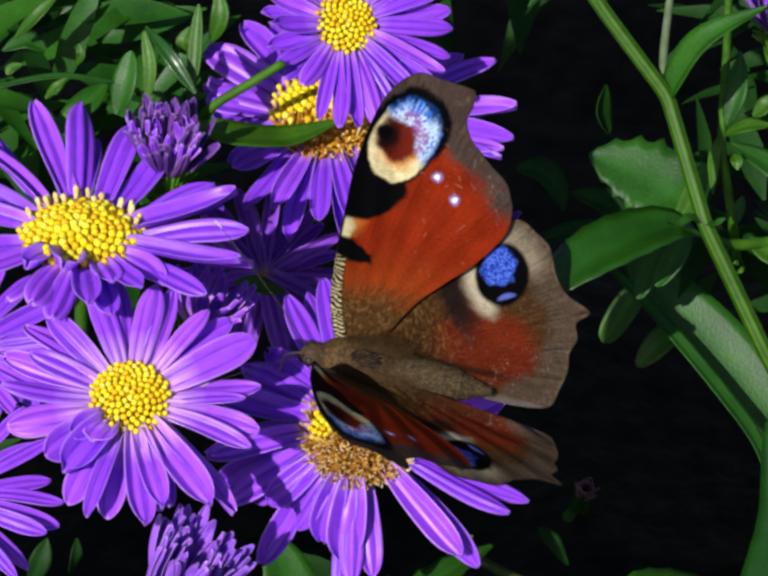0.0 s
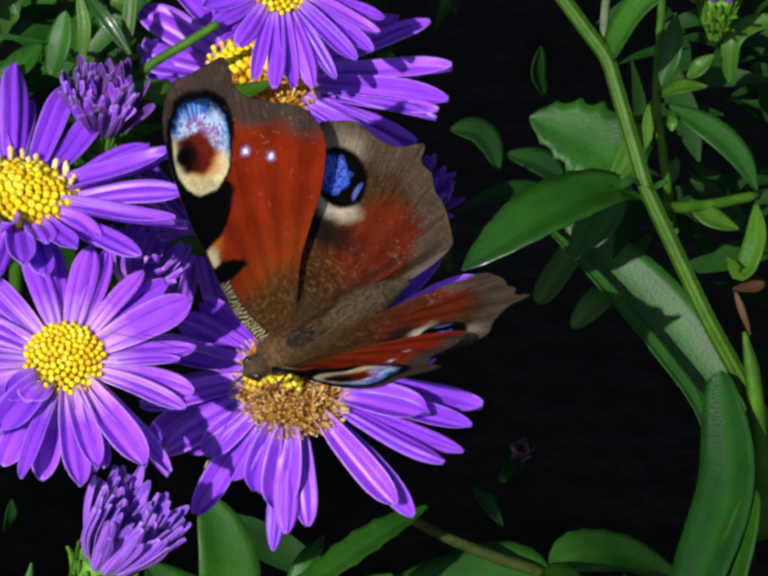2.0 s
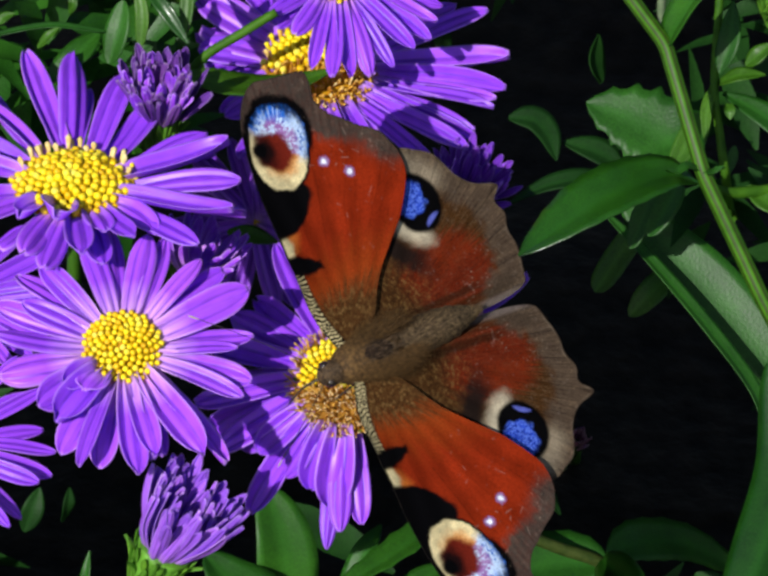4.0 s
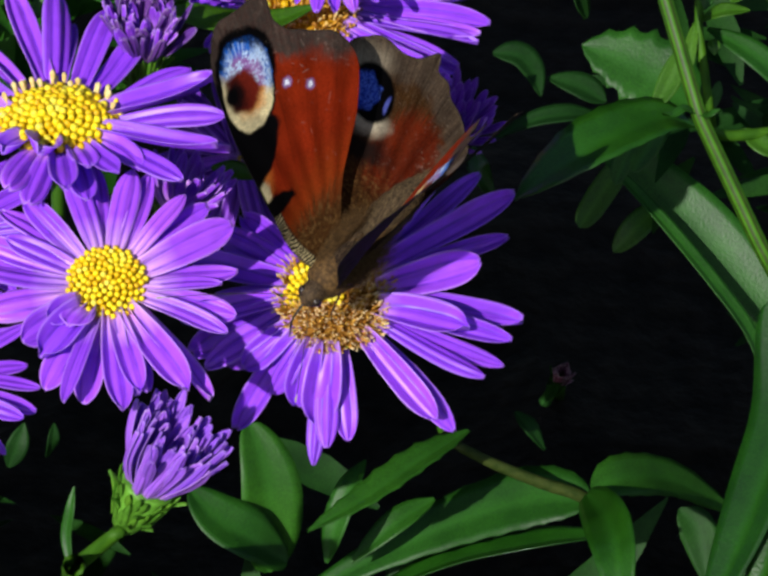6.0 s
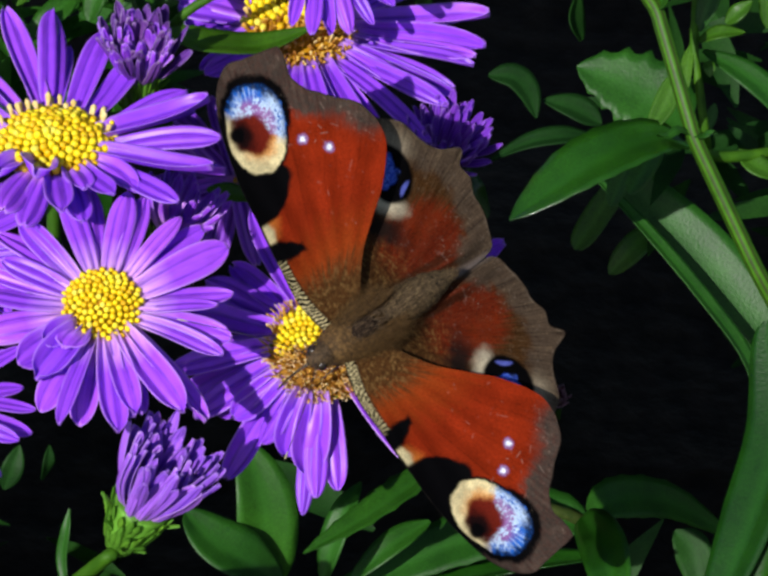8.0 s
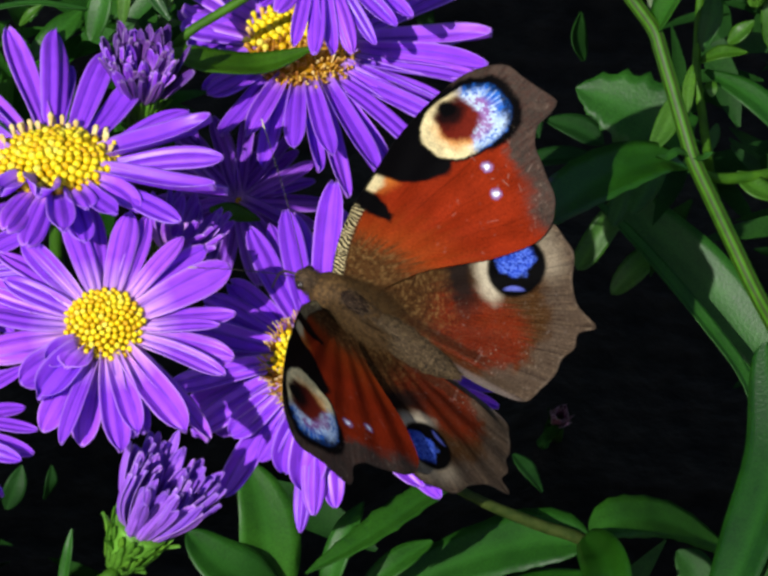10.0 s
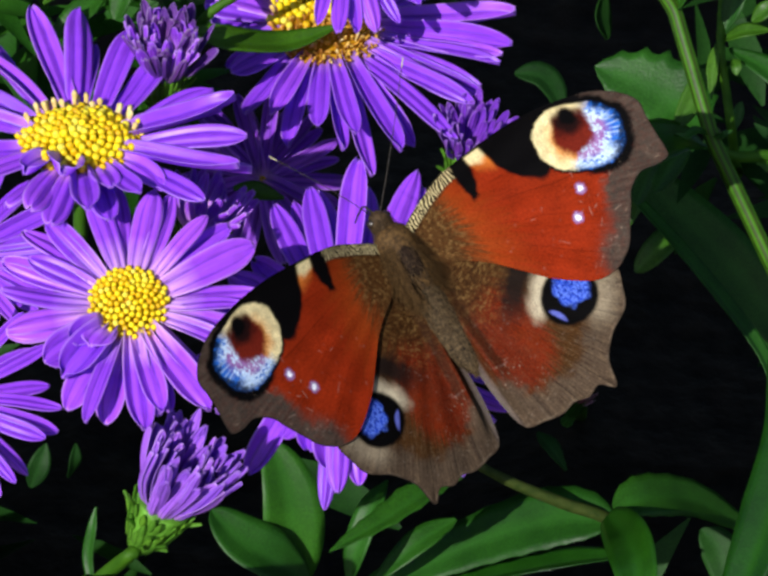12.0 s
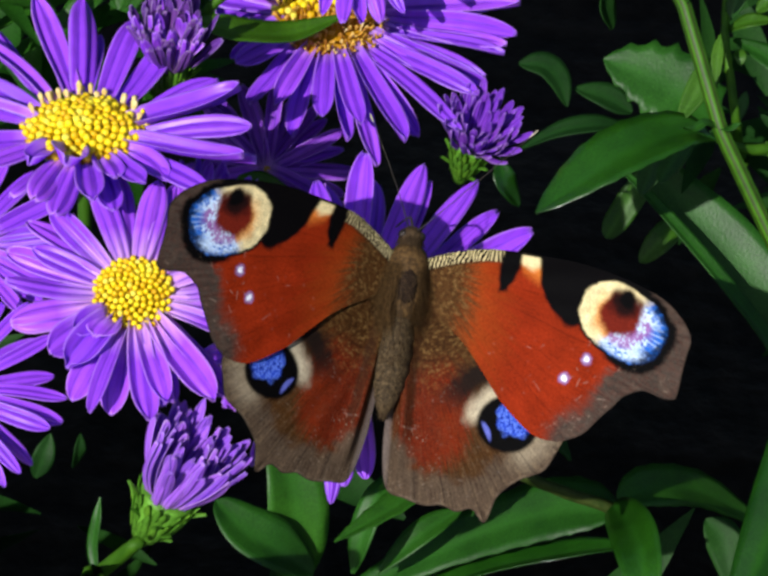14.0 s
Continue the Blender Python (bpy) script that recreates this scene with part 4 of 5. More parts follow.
bmesh.ops.recalc_face_normals(bm, faces=bm.faces)
me = bpy.data.meshes.new("ground")
bm.to_mesh(me)
bm.free()
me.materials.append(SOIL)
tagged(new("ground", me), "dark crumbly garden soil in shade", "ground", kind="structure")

# ---- flowers ----
FULL = "violet aster with a yellow disc in full bloom"
flower_a = aster(spot(172, 268, 0), (0.03, 0.83, 0.56), 20.6, 7.0, 25, 12, FULL + ", tilted skywards", 0.30, 0, 0.30, 3.4, layers=2, grains=145, seed=11, droop=4, rise=13, arc=(10, 175), jitter=4,
                 angles=((356, 0.9, 0.95), (347, 0.97, 0.9), (335, 1.0, 0.9), (321, 0.8, 0.8), (303, 0.6, 0.9), (287, 0.57, 0.9), (275, 0.7), (263, 0.67, 1.1), (251, 0.6), (237, 0.57, 1.1),
                         (222, 0.6), (199, 0.57), (170, 0.6), (150, 0.73), (132, 0.93), (120, 1.17, 0.9), (108, 1.13), (103, 0.8, 0.7), (95, 1.1, 1.05), (88, 0.9, 0.6), (72, 0.93, 1.1),
                         (57, 0.87), (31, 0.8, 0.95), (24, 0.77, 0.7), (15, 0.87, 1.05)),
                 short=((262, 0.34, 34, 1.3), (236, 0.30, 22), (292, 0.32, 14), (318, 0.45, 4)))
flower_b = aster(spot(272, 600, 12), (0.05, 0.46, 0.88), 16.6, 4.5, 27, 9, FULL + ", facing out", 0.0, 0, 0.28, 3.25, pale=True, grains=165, seed=12, layers=2, jitter=4,
                 angles=((107, 0.86, 0.8), (98, 1.02, 1.05), (81, 0.86), (72, 0.9, 0.95), (52, 0.82, 0.8), (46, 0.9, 0.85), (26, 0.94, 1.1), (10, 0.86, 1.05), (358, 0.74, 0.9), (344, 0.86, 1.1),
                         (335, 0.9, 0.9), (316, 1.06), (306, 0.98, 1.05), (296, 0.78, 0.8), (285, 0.82, 0.9), (289, 0.78, 0.7), (275, 0.94, 0.95), (261, 0.82), (254, 0.98, 0.8), (241, 0.86),
                         (220, 0.63, 1.1), (196, 0.78, 1.1), (177, 0.82, 1.05), (160, 0.9), (156, 0.67, 0.9), (138, 0.9, 1.1), (132, 0.82, 0.8)),
                 short=((236, 0.62, 16, 1.25), (236, 0.32, 40, 1.2), (222, 0.4, 24, 0.9)))
flower_s = aster(spot(740, 628, 0), (0.0, 0.40, 0.92), 22.4, 6.4, 22, 3, "large violet aster with a browning yellow disc under the butterfly",
                 0.66, 0, 0.24, 3.0, grains=240, seed=13, amber=0.96, droop=14, sag=28, fresh=(100, 192),
                 angles=((15, 0.7, 1.3), (356, 0.95), (345, 0.92, 1.05), (337, 0.9, 0.85), (330, 0.8), (315, 0.87, 0.9), (308, 0.76, 1.1), (275, 0.66, 0.9), (266, 0.72, 1.1), (261, 0.82, 0.9),
                         (234, 0.48, 1.2), (225, 0.84, 1.3), (213, 0.5, 1.2), (205, 0.62, 1.2), (197, 0.76, 1.3), (187, 0.88, 1.3), (178, 0.84, 1.2), (169, 0.88, 1.3), (160, 0.84, 1.2), (150, 0.86, 1.3), (141, 0.8, 1.2), (130, 0.72, 1.2), (117, 0.9, 1.1), (108, 1.0, 1.1), (103, 0.9, 1.2), (97, 0.98, 1.2), (90, 1.06, 1.1), (83, 0.98, 1.2), (69, 1.06, 1.1), (62, 1.06, 0.8),
                         (53, 1.11, 0.9), (48, 1.14), (34, 1.11, 1.1), (25, 0.98, 0.9)), jitter=3,
                 short=((-17, 0.62, 24, 1.5), (-97, 0.55, -16, 1.5), (-112, 0.5, -30, 1.3)))
flower_t = aster(spot(674, 30, -31), (0.08, 0.62, 0.78), 21.5, 7.0, 22, 5, "violet aster with a partly spent amber disc, crossed by a leaf",
                 0.2, 0, 0.30, 3.0, seed=14, amber=0.55, spent_below=0.0, jitter=5,
                 angles=((10, 1.1), (4, 0.95, 0.9), (359, 1.04), (354, 0.86), (346, 1.0, 0.9), (335, 0.92), (322, 1.0), (17, 1.0), (351, 1.01, 1.1), (342, 0.94, 0.8), (328, 0.97, 1.1), (318, 0.9, 0.8), (309, 1.1, 1.1), (303, 0.91, 0.8), (297, 1.01), (287, 0.97), (281, 0.75, 0.8),
                         (275, 0.85), (265, 0.66, 1.1), (256, 0.75), (246, 0.66, 0.9), (235, 0.66, 1.1), (220, 0.53), (207, 0.5), (194, 0.5), (178, 0.52, 1.3), (163, 0.6, 1.4), (154, 0.72, 1.4), (146, 0.8, 1.4),
                         (136, 0.82, 1.4), (127, 0.8, 1.4), (118, 0.75, 1.3), (169, 0.58, 1.3), (38, 1.04), (24, 1.1)))
flower_q = aster(spot(711, -168, -20), (0.30, 0.20, 0.92), 13.4, 3.7, 28, 16, "smaller violet aster with a round yellow disc", 0.0, 0, 0.25, 2.2, seed=15,
                 angles=[(i * 12.0, 0.70 if 115 < i * 12.0 < 245 else 1.0) for i in range(30)])
flower_p = aster(spot(-104, 790, 4), (0.15, 0.30, 0.93), 13.6, 4.0, 30, 4, "violet aster at the edge of the bed", 0.1, 0, 0.25, 2.0, seed=16)
flower_g = aster(spot(-70, 500, -14), (-0.1, 0.5, 0.85), 13.0, 3.0, 26, 4, "violet aster half hidden behind two others", 0.1, 0, 0.25, 2.2, seed=17)
# deep=True darkens the petal colour to stand for shade
flower_h = aster(spot(545, 345, -38), (0.1, 0.3, 0.92), 11.5, 0.4, 26, 6, "violet aster between others, shade put into its petal colour", 0.1, 0, 0.25, 2.3, seed=19, deep=True)
bud_side = opening_bud(spot(415, 452, -12), (0.35, 0.84, 0.42), 7.0, 50, "pale violet bud opening behind a bloom", 34, seed=26, ray=PALE_VIOLET)

bud_low = opening_bud(spot(342, 1012, 10), (0.40, 0.66, 0.62), 10.5, 25, "half-open violet aster bud in a green cup", 66, seed=21, cup_r=3.5,
                      stem_to=[spot(278, 1110, 8), spot(190, 1180, 2)])
# petals in the darkened violet that stands for shade
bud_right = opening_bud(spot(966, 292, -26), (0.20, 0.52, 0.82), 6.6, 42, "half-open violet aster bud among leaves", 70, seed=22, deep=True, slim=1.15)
bud_back = opening_bud(spot(345, 132, -13), (0.05, 0.70, 0.68), 7.5, 34, "dull violet half-open bud behind a bloom", seed=23, ray=MAUVE)
bud_far = opening_bud(spot(1195, 795, -75), (0.2, 0.4, 0.9), 3.0, 16, "small closed dark red bud in deep shade", 14, seed=24, cup_r=1.0, ray=ROSE, green=DULL_LEAF)
bud_edge = opening_bud(spot(1610, -150, -10), (0.0, 0.6, 0.8), 8.0, 36, "half-open violet bud at the top of a stalk", 36, seed=25)

# ---- the tall stalk with its leaves ----
o = spot(1470, 265, -4)
stalk = thing("aster_stalk", o, "tall green aster stalk with lance-shaped leaves", "plant")
S = lambda u, v, h: spot(u, v, h)
line = [S(1205, -262, -2), S(1270, -165, -3), S(1394, 2, -4), S(1432, 130, -4), S(1472, 268, -4), S(1598, 535, -6), S(1700, 720, -10), S(1800, 900, -20)]
line.append(ground_under(line[-1]))
part("stem", tube([p - o for p in soften(line)], (0.70, 0.70, 0.72, 0.74, 0.78, 0.84, 1.0, 1.3), 110, 14, 0.30), RIDGED_STEM, stalk, "ridged green stem")
twig = [S(1390, 0, -4), S(1386, -80, -6), S(1398, -190, -9), S(1411, -300, -12)]
part("side_shoot", tube([p - o for p in twig], (0.55, 0.5, 0.45), 20, 8), PALE_STEM, stalk, "pale thin side shoot")
shoot = [S(1470, 285, -5), S(1520, 305, -8), S(1600, 300, -10), S(1700, 280, -14)]
part("side_shoot", tube([p - o for p in shoot], (0.6, 0.7, 0.6), 16, 8), STEM, stalk)
leaf_on(stalk, o, [S(1462, 285, -6), S(1390, 268, -4), S(1250, 325, 0), S(1094, 434, 2)], 8.4, (-0.05, 0.75, 0.65), fold=0.18, teeth=0.05, seed=1, peak=0.56, n=30)
leaf_on(stalk, o, [S(1470, 262, -4), S(1440, 250, -2), S(1418, 262, -1), S(1398, 258, 0)], 1.1, seed=2, material=PALE_LEAF)
leaf_on(stalk, o, [S(1470, 262, -4), S(1490, 262, -2), S(1512, 252, -1)], 1.1, seed=3, material=PALE_LEAF)
leaf_on(stalk, o, [S(1396, 4, -4), S(1424, -48, -2), S(1480, -118, 1), S(1600, -182, 2)], 4.6, (-0.55, 0.45, 0.7), seed=4, fold=0.4, material=PALE_LEAF, peak=0.4)
leaf_on(stalk, o, [S(1452, 250, -24), S(1404, 198, -28), S(1326, 154, -29), S(1232, 120, -30)], 9.0, (-0.10, 0.30, 0.95), seed=5, peak=0.46, teeth=0.22, sharp=0.62, material=PALE_LEAF, fold=0.12, n=22)
leaf_on(stalk, o, [S(1296, 285, -33), S(1372, 385, -32), S(1490, 500, -31), S(1596, 630, -30), S(1668, 740, -30)], 7.4, (-0.12, 0.10, 0.98), seed=6, material=PALE_LEAF, fold=0.06, peak=0.55, sharp=0.5, n=30)
leaf_on(stalk, o, [S(1612, 850, -22), S(1580, 720, -23), S(1488, 590, -25), S(1366, 446, -27), S(1262, 338, -29)], 2.2, (0.55, 0.15, 0.8), seed=7, fold=0.35, sharp=0.4, n=30, material=PALE_LEAF)
leaf_on(stalk, o, [S(1620, 640, -6), S(1640, 860, -2), S(1580, 1060, 2), S(1490, 1280, 6)], 7.4, (-0.48, 0.10, 0.87), seed=8, fold=0.24, sharp=0.45, n=48)
leaf_on(stalk, o, [S(1690, 880, 0), S(1660, 1000, 2), S(1608, 1180, 4), S(1560, 1320, 5)], 4.6, (-0.5, 0.15, 0.85), seed=14, fold=0.3, sharp=0.45, n=30)
leaf_on(stalk, o, [S(1236, -205, -3), S(1200, -235, -2), S(1160, -245, -2), S(1110, -180, -4)], 3.0, (0, 0.5, 0.8), seed=9)

leaf_on(stalk, o, [S(1696, 300, -5), S(1696, 370, -3), S(1668, 440, -2), S(1636, 408, 0)], 2.8, (-0.4, 0.3, 0.85), seed=10, material=FRESH_LEAF, label="curled bright young leaf")
leaf_on(stalk, o, [S(1712, 458, -3), S(1686, 470, -2), S(1648, 472, -1)], 2.0, (0.1, 0.8, 0.6), seed=11, material=DRY_LEAF, label="withered brown leaf")
leaf_on(stalk, o, [S(1652, 474, -2), S(1668, 520, -2), S(1684, 566, -3)], 0.8, (-0.3, 0.2, 0.9), seed=12, material=DRY_LEAF, label="withered brown leaf")
leaf_on(stalk, o, [S(1560, 292, -10), S(1605, 328, -9), S(1660, 350, -9)], 3.0, (0.0, 0.6, 0.8), seed=13, material=FRESH_LEAF)
shoot = [S(1672, 560, -5), S(1690, 660, -6), S(1702, 800, -8), S(1706, 980, -12)]
part("side_shoot", tube([p - o for p in shoot], (0.25, 0.8, 0.9, 0.85, 0.8), 20, 8, 0.2), STEM, stalk)

# ---- leafy shoots around ----
def shoot_plant(origin, label, leaves, stem=None, r=(0.7, 0.8, 1.6), bark=None):
    e = thing("leafy_shoot", origin, label, "plant", "leafy shoots")
    away = (origin - Vector((0, 4, REACH))).normalized()
    pts = stem or [origin, origin + away * 50]
    pts = [*pts, pts[-1] + away * 740]
    part("stem", tube([p - origin for p in pts], r, 40, 8), bark or STEM, e)
    for i, (line, width, face, mat, more) in enumerate(leaves):
        leaf_on(e, origin, line, width, face, mat, seed=i + int(width * 10), **more)
    return e


low = shoot_plant(S(1255, 1045, -36), "green shoot with long toothed leaves low in the bed", [
    ([S(1262, 1040, -35), S(1130, 1040, -38), S(920, 1110, -43), S(640, 1250, -46)], 8.6, (-0.1, 0.5, 0.8), PALE_LEAF, dict(fold=0.10, teeth=0.05, peak=0.36, n=30)),
    ([S(1300, 1112, -39), S(1150, 1128, -41), S(960, 1170, -44), S(760, 1260, -46)], 5.0, (0.1, 0.85, 0.5), LEAF, dict(fold=0.3, n=26)),
    ([S(1252, 1030, -32), S(1292, 1080, -20), S(1312, 1150, -14), S(1325, 1280, -11)], 6.0, (-0.35, 0.3, 0.9), LEAF, dict(fold=0.35, sharp=0.5, n=26)),
    ([S(1262, 1018, -32), S(1330, 994, -35), S(1430, 1000, -43), S(1546, 1062, -53)], 6.2, (0.05, 0.45, 0.9), PALE_LEAF, dict(fold=0.10, teeth=0.06, peak=0.45, sharp=0.6, n=24)),
    ([S(1010, 900, -20), S(912, 958, -14), S(800, 1035, -9), S(683, 1105, -6)], 3.8, (-0.3, 0.45, 0.85), PALE_LEAF, dict(fold=0.3, teeth=0.15, n=24)),
    ([S(1106, 862, -25), S(1136, 896, -24), S(1166, 940, -25)], 2.4, (0.3, 0.6, 0.7), DULL_LEAF, dict(teeth=0.08)),
    ([S(950, 905, -18), S(956, 890, -17), S(972, 880, -17)], 1.3, (-0.2, 0.4, 0.9), FRESH_LEAF, {}),
    ([S(870, 1090, -50), S(880, 1140, -49), S(860, 1230, -49)], 5.0, (-0.3, 0.3, 0.9), DULL_LEAF, dict(sharp=0.5)),
    ([S(940, 1040, -40), S(860, 1090, -38), S(770, 1170, -38)], 3.6, (-0.2, 0.5, 0.8), PALE_LEAF, dict(n=20)),
    ([S(1440, 1060, -66), S(1480, 1110, -66), S(1500, 1220, -66)], 5.0, (-0.2, 0.4, 0.9), DULL_LEAF, {}),
], [S(985, 930, -27), S(1060, 968, -30), S(1160, 1008, -33), S(1255, 1045, -36), S(1290, 1130, -44), S(1310, 1300, -56)], (0.6, 0.75, 0.85, 0.85, 0.9, 1.6), TWIG)
mid_low = shoot_plant(S(650, 1240, -62), "broad dark leaves in the shade under the blooms", [
    ([S(600, 1190, -64), S(606, 1080, -60), S(596, 980, -58), S(560, 880, -58)], 8.4, (0.25, 0.3, 0.9), PALE_LEAF, dict(sharp=0.5, n=24)),
    ([S(640, 1170, -60), S(570, 1120, -56), S(500, 1080, -55), S(440, 1020, -55)], 7.4, (0.2, 0.45, 0.85), PALE_LEAF, dict(sharp=0.5, n=24)),
    ([S(720, 1170, -30), S(740, 1090, -28), S(770, 1010, -28), S(800, 960, -30)], 3.6, (-0.4, 0.3, 0.85), PALE_LEAF, {}),
    ([S(72, 975, -90), S(90, 930, -88), S(104, 885, -88)], 3.0, (0.3, 0.6, 0.7), DULL_LEAF, {}),
    ([S(150, 955, -92), S(162, 920, -90), S(165, 885, -90)], 2.0, (0.5, 0.4, 0.7), DULL_LEAF, {}),
    ([S(200, 1190, 4), S(190, 1120, 4), S(198, 1060, 5), S(205, 1015, 5)], 1.5, (-0.4, 0.3, 0.8), PALE_LEAF, {}),
])
top_left = shoot_plant(S(395, 60, -10), "shoot with narrow leaves between the blooms", [
    ([S(402, 38, -15), S(480, 62, -17), S(590, 68, -22), S(704, 32, -24)], 4.0, (-0.25, 0.45, 0.85), FRESH_LEAF, dict(fold=0.25)),
    ([S(308, -12, -16), S(312, -80, -15), S(300, -148, -15)], 1.7, (-0.2, 0.2, 0.95), FRESH_LEAF, dict(sharp=0.5)),
    ([S(405, -22, -10), S(355, -95, -10), S(303, -160, -12)], 1.8, (-0.3, 0.3, 0.9), LEAF, {}),
    ([S(400, -42, -12), S(405, -120, -12), S(412, -205, -12)], 1.8, (-0.2, 0.2, 0.95), FRESH_LEAF, dict(sharp=0.5)),
    ([S(438, -128, -14), S(456, -180, -12), S(450, -240, -12)], 2.3, (-0.2, 0.2, 0.9), FRESH_LEAF, {}),
    ([S(385, -102, -14), S(379, -128, -13), S(392, -158, -13)], 1.7, (-0.2, 0.3, 0.9), FRESH_LEAF, {}),
    ([S(36, -136, -18), S(80, -182, -16), S(130, -232, -16)], 1.7, (-0.3, 0.3, 0.9), FRESH_LEAF, {}),
    ([S(224, -44, -18), S(172, 8, -16), S(98, 74, -16)], 3.4, (-0.2, 0.4, 0.9), PALE_LEAF, {}),
    ([S(163, -82, -16), S(171, -102, -15), S(167, -124, -15)], 1.2, (-0.2, 0.3, 0.9), FRESH_LEAF, {}),
    ([S(98, -12, -16), S(120, -35, -15), S(142, -54, -15)], 1.3, (-0.2, 0.4, 0.9), FRESH_LEAF, {}),
    ([S(244, 20, -18), S(262, -45, -17), S(274, -110, -17)], 3.2, (-0.3, 0.2, 0.9), PALE_LEAF, dict(sharp=0.5)),
    ([S(-30, -30, -18), S(116, -58, -17), S(236, -46, -17)], 0.9, (0, 0.6, 0.8), PALE_LEAF, dict(sharp=0.3)),
    ([S(486, 362, -28), S(535, 372, -27), S(590, 384, -28)], 2.8, (0.0, 0.6, 0.8), FRESH_LEAF, {}),
    ([S(20, -60, -20), S(30, -74, -20), S(52, -82, -20)], 1.4, (-0.2, 0.4, 0.9), FRESH_LEAF, {}),
    ([S(100, -110, -22), S(60, -130, -22), S(10, -110, -22)], 2.6, (0, 0.5, 0.85), PALE_LEAF, {}),
], [S(585, -85, -14), S(520, -45, -15), S(440, 5, -16), S(395, 60, -18), S(380, 160, -40)], (0.55, 0.6, 0.7, 1.6))
right_top = shoot_plant(S(1440, 120, -20), "thin stems with narrow leaves behind the stalk", [
    ([S(1474, 67, -18), S(1464, 120, -17), S(1461, 182, -16)], 1.5, (-0.2, 0.2, 0.95), FRESH_LEAF, {}),
    ([S(1484, 62, -18), S(1530, 44, -16), S(1584, 42, -16)], 2.2, (0.0, 0.6, 0.8), FRESH_LEAF, {}),
    ([S(1489, 42, -18), S(1512, -30, -17), S(1520, -108, -18)], 2.8, (-0.3, 0.2, 0.9), PALE_LEAF, {}),
    ([S(1544, 24, -17), S(1570, 2, -16), S(1598, -22, -16)], 2.2, (-0.2, 0.4, 0.9), FRESH_LEAF, {}),
    ([S(1498, 80, -19), S(1585, 128, -17), S(1650, 188, -17), S(1686, 256, -18)], 3.6, (0.0, 0.5, 0.85), PALE_LEAF, {}),
    ([S(1505, 102, -17), S(1511, 116, -16), S(1512, 134, -16)], 1.5, (-0.2, 0.3, 0.9), FRESH_LEAF, {}),
    ([S(1630, 34, -20), S(1636, -50, -18), S(1680, -86, -18), S(1740, -92, -18)], 2.6, (-0.3, 0.2, 0.9), FRESH_LEAF, dict(sharp=0.4)),
    ([S(1522, 188, -24), S(1516, 215, -24), S(1510, 246, -24)], 1.4, (-0.2, 0.2, 0.9), PALE_LEAF, {}),
    ([S(1445, 120, -8), S(1420, 190, -7), S(1382, 252, -6)], 2.8, (-0.1, 0.3, 0.9), FRESH_LEAF, {}),
    ([S(1410, 262, -14), S(1380, 315, -14), S(1345, 372, -14)], 3.4, (-0.2, 0.4, 0.9), PALE_LEAF, dict(sharp=0.4)),
    ([S(1352, 285, -16), S(1332, 338, -16), S(1308, 398, -16)], 2.8, (-0.2, 0.3, 0.9), PALE_LEAF, dict(sharp=0.4)),
    ([S(1290, 262, -22), S(1220, 255, -20), S(1140, 268, -20), S(1060, 305, -22)], 3.2, (0, 0.7, 0.7), DULL_LEAF, {}),
    ([S(1060, 130, -26), S(1110, 135, -26), S(1140, 165, -26), S(1158, 218, -26)], 4.0, (0.3, 0.5, 0.8), DULL_LEAF, {}),
    ([S(1290, 230, -28), S(1240, 200, -28), S(1170, 180, -28)], 4.0, (0, 0.6, 0.8), DULL_LEAF, {}),
    ([S(1060, 420, -30), S(1030, 370, -28), S(1020, 320, -28)], 3.2, (0.2, 0.5, 0.8), LEAF, {}),
    ([S(1360, 310, -75), S(1301, 388, -75), S(1258, 452, -75), S(1236, 486, -75)], 3.6, (0.1, 0.3, 0.9), FRESH_LEAF, dict(sharp=0.4)),
    ([S(1400, 440, -77), S(1352, 486, -75), S(1306, 536, -76)], 3.6, (0.1, 0.3, 0.9), FRESH_LEAF, dict(sharp=0.5)),
    ([S(1250, 60, -60), S(1235, 20, -60), S(1245, -40, -60)], 4.2, (0.75, 0.4, 0.5), DULL_LEAF, {}),
], [S(1496, -260, -22), S(1490, -100, -20), S(1480, 66, -18), S(1492, 170, -18), S(1504, 260, -20), S(1512, 330, -32)], (0.5, 0.55, 0.6, 0.65, 1.2))


